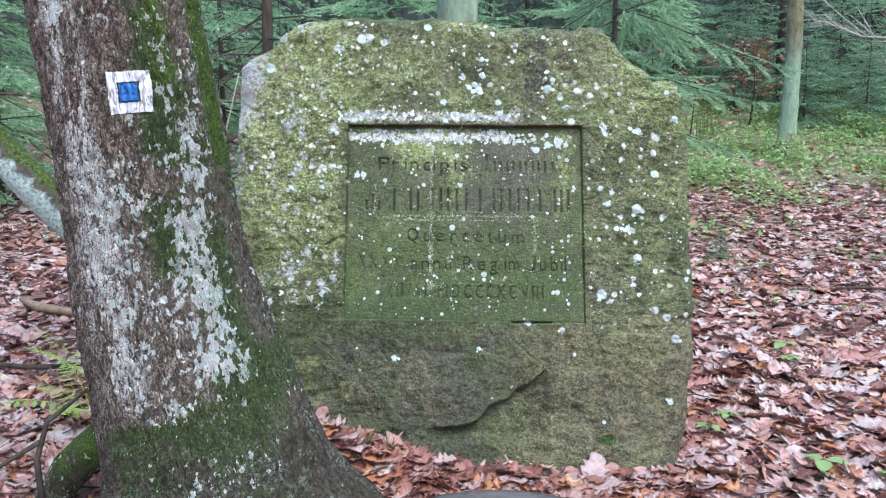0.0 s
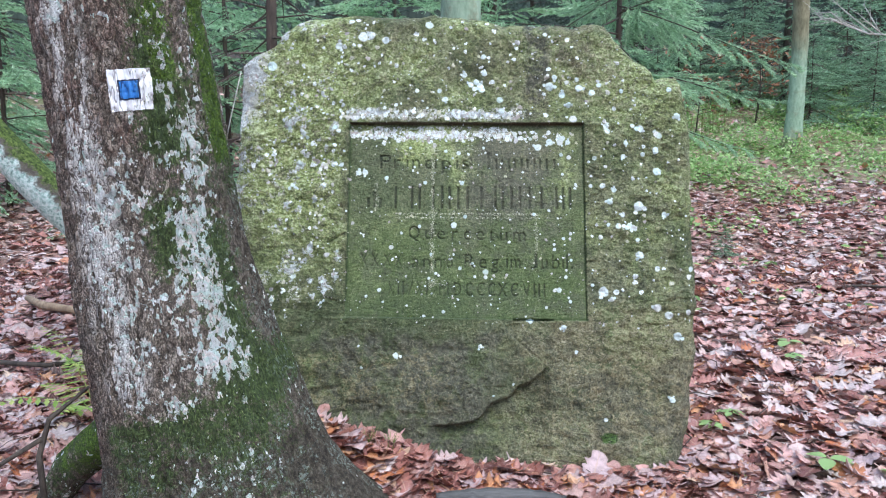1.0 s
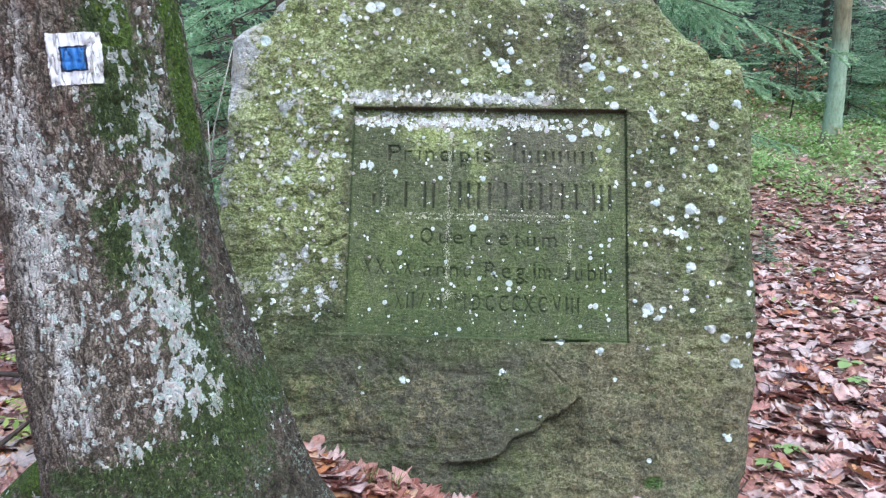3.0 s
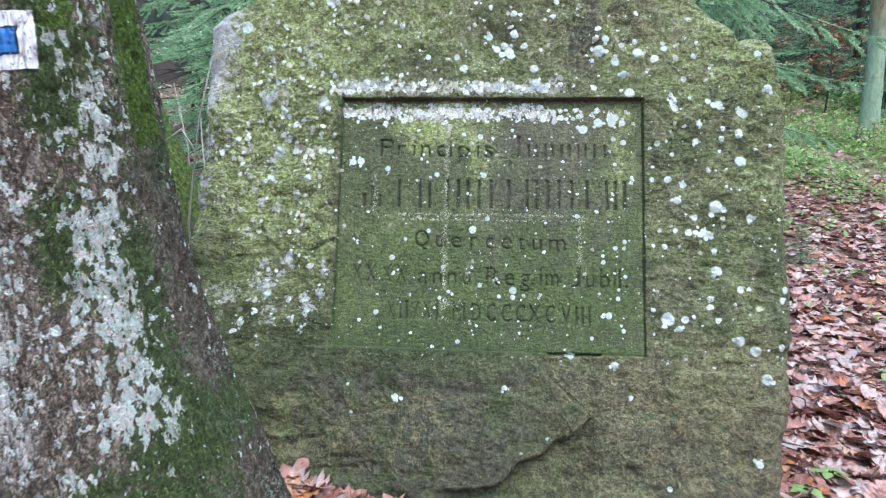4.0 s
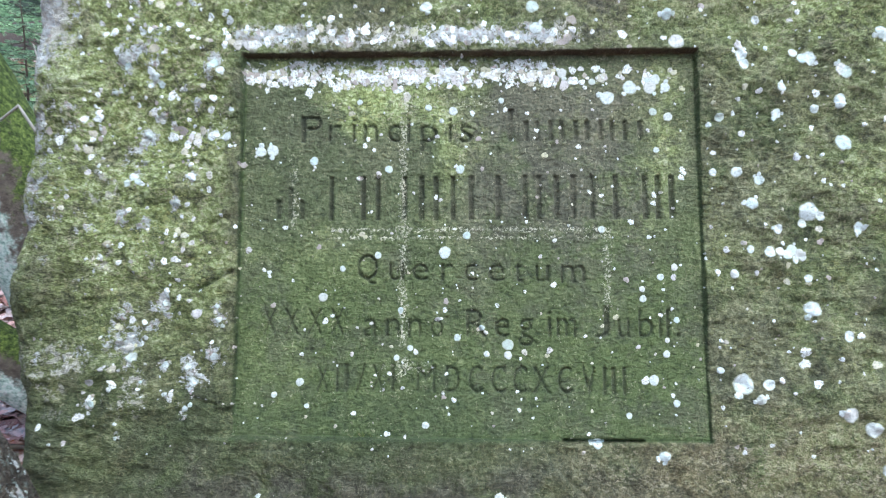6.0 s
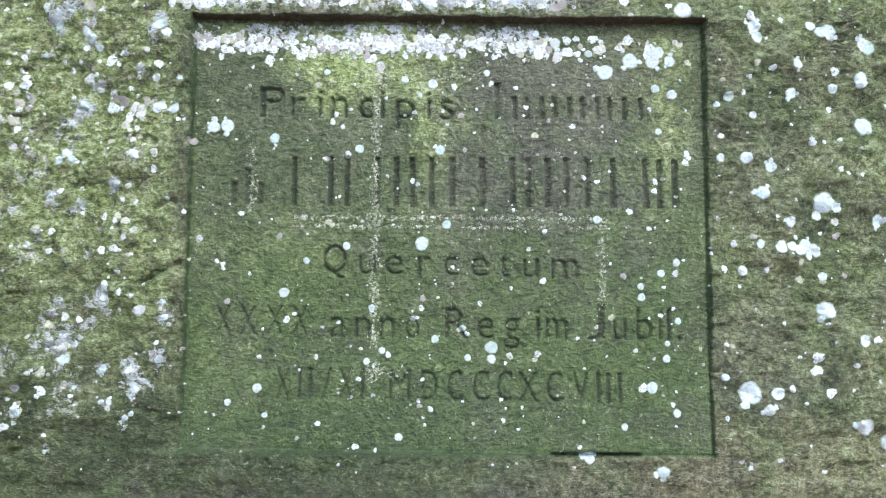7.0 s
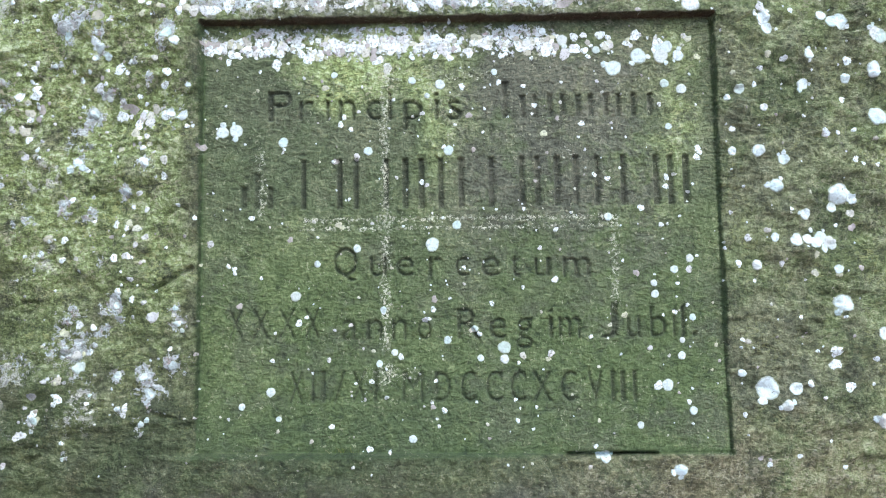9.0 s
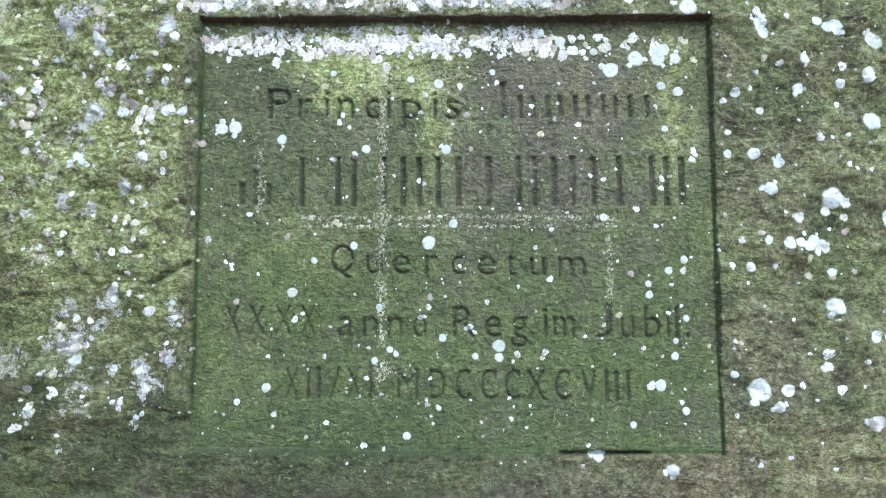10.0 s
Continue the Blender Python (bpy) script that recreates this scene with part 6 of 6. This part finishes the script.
part("root", mesh_from("root", root_v - np.array(origin), root_f, BARK, attrs={"lichen": 0 * root_up, "moss": 0.30 + 0.2 * root_up, "green": 0.50 * root_up, "rust": 0.6 * (1 - root_up), "pale": 0 * root_up, "dark_bark": 1 - root_up}), oak, "mossy root at the foot of the oak")


def seedling(x, y, leaves, size, label, lift=0.05, seed=0):
    """A few broad green leaves on short stalks."""
    rnd = random.Random(seed)
    z0 = float(ground_z(x, y))
    ob = empty("bramble_seedling", (x, y, z0))
    tagged(ob, label, "seedling")
    vs, fs = tube([(0, 0, 0), (0.003, 0, lift * 0.5), (0, 0.004, lift)], [0.002, 0.0018, 0.0012], 5)
    part("stalk", mesh_from("stalk", vs, fs, GRASS), ob)
    for k in range(leaves):
        a = 6.283 * k / leaves + rnd.uniform(-0.3, 0.3)
        out, side = Vector((math.cos(a), math.sin(a), 0.1)), Vector((-math.sin(a), math.cos(a), 0))
        L = size * rnd.uniform(0.8, 1.2)
        vs, fs = [], []
        for i in range(7):
            q = i / 6
            w = L * 0.36 * math.sin(math.pi * min(q * 0.93 + 0.04, 1)) ** 0.7
            p = Vector((0, 0, lift)) + out * (L * q + 0.008) + Vector((0, 0, -0.25 * L * q * q))
            vs += [p + side * w + Vector((0, 0, 0.12 * w)), p, p - side * w + Vector((0, 0, 0.12 * w))]
        for i in range(6):
            o = 3 * i
            fs += [(o, o + 1, o + 4, o + 3), (o + 1, o + 2, o + 5, o + 4)]
        part("leaf", mesh_from("leaf", vs, fs, HERB), ob)


seedling(1.27, 0.0, 3, 0.075, "green bramble seedling with rounded leaves among oak leaves", 0.05, 1)
seedling(1.46, -0.10, 3, 0.085, "green bramble seedling with rounded leaves among oak leaves", 0.04, 2)
seedling(1.09, 0.42, 6, 0.045, "small light green seedling beside the stone", 0.04, 3)
seedling(0.97, 0.30, 7, 0.040, "small light green seedling beside the stone", 0.05, 7)
seedling(0.96, -0.02, 5, 0.035, "small light green seedling beside the stone", 0.03, 8)
seedling(1.55, 0.92, 7, 0.04, "small light green seedling among the leaves", 0.05, 9)
seedling(1.60, 1.10, 3, 0.08, "green leaf rising from the litter", 0.05, 4)
seedling(-1.42, -0.42, 4, 0.09, "broad green leaves beside the oak's foot", 0.05, 5)


# ---- dead wood and twigs ----
def stick(name, points, radii, material, label, category="branch", seed=0, sides=9, wobble=0.08):
    base = Vector(points[0])
    vs, fs = tube(points, radii, sides, wobble, seed)
    ob = part(name, mesh_from(name, [Vector(p) - base for p in vs], fs, material))
    ob.location = base
    return tagged(ob, label, category)


def on_ground(rows, lift):
    return [(x, y, float(ground_z(x, y)) + lift) for x, y in rows]


log_x = np.linspace(-0.06, 0.34, 30)
log_line = [(x, -0.266 + 0.008 * math.sin(9 * x), 0.010 - 0.10 * (x - 0.12) ** 2) for x in log_x]
log_r = 0.050 - 0.28 * (log_x - 0.13) ** 2 + 0.003 * vnoise(log_x * 40, 0.5, 0, 97)
stick("log", log_line, log_r, DEAD_WOOD, "dark grey weathered log half buried in leaves", "log", 1, 40, 0.035)
stick("branch", on_ground([(-2.62, 1.95), (-2.45, 1.80), (-2.2, 1.72), (-1.9, 1.60)], 0.05), [0.018, 0.024, 0.022, 0.016], PALE_WOOD, "pale dry broken branch lying on the leaves", seed=2)
stick("branch", on_ground([(-2.3, 0.9), (-1.9, 0.85), (-1.5, 0.98), (-1.2, 0.92)], 0.05), [0.012, 0.011, 0.010, 0.006], TWIG, "thin dark fallen twig on the leaf litter", seed=3)
stick("branch", [(-1.20, -0.42, 0.02), (-1.235, -0.38, 0.20), (-1.22, -0.34, 0.30), (-1.10, -0.30, 0.40)], [0.010, 0.009, 0.008, 0.004], TWIG, "dark twig leaning on the oak's foot", seed=4)
stick("branch", [(-1.23, -0.37, 0.25), (-1.34, -0.36, 0.18), (-1.5, -0.34, 0.08)], [0.008, 0.007, 0.004], TWIG, "dark twig leaning on the oak's foot", seed=5)
stick("branch", on_ground([(2.35, 2.1), (2.5, 2.13), (2.65, 2.1), (2.85, 2.2)], 0.04), [0.006, 0.008, 0.007, 0.004], TWIG, "thin dark fallen twig on the leaf litter", seed=6)
stick("straw", on_ground([(0.93, -0.18), (0.98, -0.20), (1.03, -0.26), (1.06, -0.33)], 0.045), [0.0022, 0.0026, 0.0024, 0.0015], PALE_TWIG, "pale bent straw on the leaves", "straw", 7, 6)
for k, rows in enumerate(([(-1.20, 1.15, 0.35), (-1.24, 1.18, 0.8), (-1.25, 1.2, 1.05), (-1.30, 1.2, 1.32)], [(-1.16, 1.2, 0.35), (-1.19, 1.22, 0.9), (-1.20, 1.22, 1.18)],
                          [(-0.98, 0.62, 0.3), (-1.0, 0.6, 0.8), (-0.95, 0.6, 1.15), (-0.88, 0.6, 1.42)], [(-0.95, 0.6, 1.02), (-1.02, 0.62, 1.12), (-1.12, 0.62, 1.05)])):
    stick("twig", rows, [0.005, 0.004, 0.003, 0.002][: len(rows)], PALE_TWIG, "thin pale dry stalk between the oak and the stone", "twig", k, 6)


def bare_branch(points, label, seed, n=9):
    """A bare branch with side twigs, reaching in from a shrub."""
    rnd = random.Random(seed)
    base = Vector(points[0])
    ob = empty("bare_shrub", base)
    tagged(ob, label, "shrub")
    pts = [Vector(p) - base for p in points]
    vs, fs = tube(pts, [0.018 * (1 - 0.8 * i / (len(pts) - 1)) for i in range(len(pts))], 7, 0.08, seed)
    part("branch", mesh_from("branch", vs, fs, PALE_TWIG), ob)
    for _ in range(n):
        q = rnd.uniform(0.3, 0.95) * (len(pts) - 1)
        i = int(q)
        p = pts[i].lerp(pts[min(i + 1, len(pts) - 1)], q - i)
        d = (pts[-1] - pts[-2]).normalized()
        e = p + (d * 0.6 + Vector((rnd.uniform(-0.6, 0.3), rnd.uniform(-0.4, 0.4), rnd.uniform(-0.4, 0.8)))) * rnd.uniform(0.15, 0.4)
        m = p.lerp(e, 0.5) + Vector((rnd.gauss(0, 0.02), 0, rnd.gauss(0, 0.03)))
        vs, fs = tube([p, m, e], [0.0075, 0.006, 0.003], 5)
        pcs = [(vs, fs)]
        for _ in range(4):
            k = p.lerp(e, rnd.uniform(0.25, 0.95))
            d2 = (e - p).normalized() * 0.6 + Vector((rnd.uniform(-0.7, 0.3), rnd.uniform(-0.4, 0.4), rnd.uniform(-0.3, 0.8)))
            pcs.append(tube([k, k + d2 * 0.06 + Vector((0, 0, rnd.gauss(0, 0.01))), k + d2 * rnd.uniform(0.08, 0.18)], [0.0035, 0.0028, 0.0012], 4))
        vs, fs = joined(pcs)
        part("twig", mesh_from("twig", vs, fs, PALE_TWIG), ob)


bare_branch([(5.2, 4.9, 0.7), (4.9, 4.85, 1.5), (4.55, 4.75, 1.72), (4.2, 4.7, 1.83)], "bare pale shrub branch reaching over the slope", 3, 9)
bare_branch([(5.6, 5.3, 0.7), (5.3, 5.3, 2.0), (4.7, 5.2, 2.24), (4.0, 5.15, 2.26), (3.5, 5.1, 2.42)], "bare pale shrub branch reaching over the slope", 5, 14)


def beech_sapling(x, y, seed):
    rnd = random.Random(seed)
    z0 = float(ground_z(x, y))
    ob = empty("beech_sapling", (x, y, z0))
    tagged(ob, "young beech still holding copper-brown leaves", "sapling")
    wood, vs, fs = [tube([(0, 0, 0), (0.05, 0, 0.6), (0.02, 0.02, 1.35)], [0.009, 0.007, 0.002], 6)], [], []
    for _ in range(26):
        h, a, ln = rnd.uniform(0.35, 1.25), rnd.uniform(0, 6.28), rnd.uniform(0.20, 0.5)
        p = Vector((0.02, 0, h))
        d = Vector((math.cos(a), math.sin(a), rnd.uniform(0.0, 0.5)))
        wood.append(tube([p, p + d * ln], [0.005, 0.0015], 4))
        for _ in range(7):
            c = p + d * ln * rnd.uniform(0.35, 1.05) + Vector((rnd.gauss(0, 0.03), rnd.gauss(0, 0.03), rnd.gauss(0, 0.03)))
            s, t = Vector((rnd.gauss(0, 1), rnd.gauss(0, 1), rnd.gauss(0, 0.6))).normalized(), Vector((rnd.gauss(0, 1), rnd.gauss(0, 1), rnd.gauss(0, 1))).normalized()
            i = len(vs)
            vs += [c - s * 0.035, c + t * 0.018, c + s * 0.035, c - t * 0.018]
            fs.append((i, i + 1, i + 2, i + 3))
    v2, f2 = joined(wood)
    part("stem", mesh_from("stem", v2, f2, TWIG), ob)
    part("foliage", mesh_from("foliage", vs, fs, BEECH, shade=False), ob)


beech_sapling(4.30, 8.6, 1)
beech_sapling(4.12, 8.2, 2)
beech_sapling(3.05, 7.4, 4)

# ---- a tuft of moss on the panel's lower edge ----
rnd = random.Random(21)
vs, fs = [], []
for _ in range(60):
    a0, h0 = rnd.uniform(-0.9, 0.9), rnd.uniform(0.006, 0.016)
    p0 = Vector((-0.165 + rnd.gauss(0, 0.012), 0.004 - rnd.uniform(0, 0.006), 0.531))
    e0 = p0 + Vector((math.sin(a0) * h0, -0.004, math.cos(a0) * h0))
    i0 = len(vs)
    vs += [p0 - Vector((0.0009, 0, 0)), p0 + Vector((0.0009, 0, 0)), e0]
    fs.append((i0, i0 + 1, i0 + 2))
part("moss_tuft", mesh_from("moss_tuft", vs, fs, GRASS, shade=False), stone, "tiny green moss tuft")

# ---- single fallen oak leaves close to the stone ----
rng = np.random.default_rng(12)
leaf_p, leaf_f, leaf_rib = leaf_shapes(12, rng)
leaf_meshes = [mesh_from("oak_leaf", p, leaf_f, LEAF, attrs={"rib": leaf_rib}) for p in leaf_p]
rnd = random.Random(8)
n = 0
while n < 290:
    x, y = (rnd.uniform(-0.55, 1.0), rnd.uniform(-0.55, 0.05)) if n < 130 else (rnd.uniform(-1.9, 2.0), rnd.uniform(-0.9, 1.1))
    if not bool(stone_clear(np.array([x]), np.array([y]))[0]):
        continue
    leaf = part("oak_leaf", leaf_meshes[n % 12], ground)
    size = rnd.uniform(0.075, 0.122)
    leaf.matrix_basis = pose(x, y, float(ground_z(x, y)) + rnd.uniform(0.022, 0.042), rnd.gauss(0, 9), rnd.gauss(0, 9), rnd.uniform(0, 360)) @ Matrix.Scale(size, 4)
    n += 1
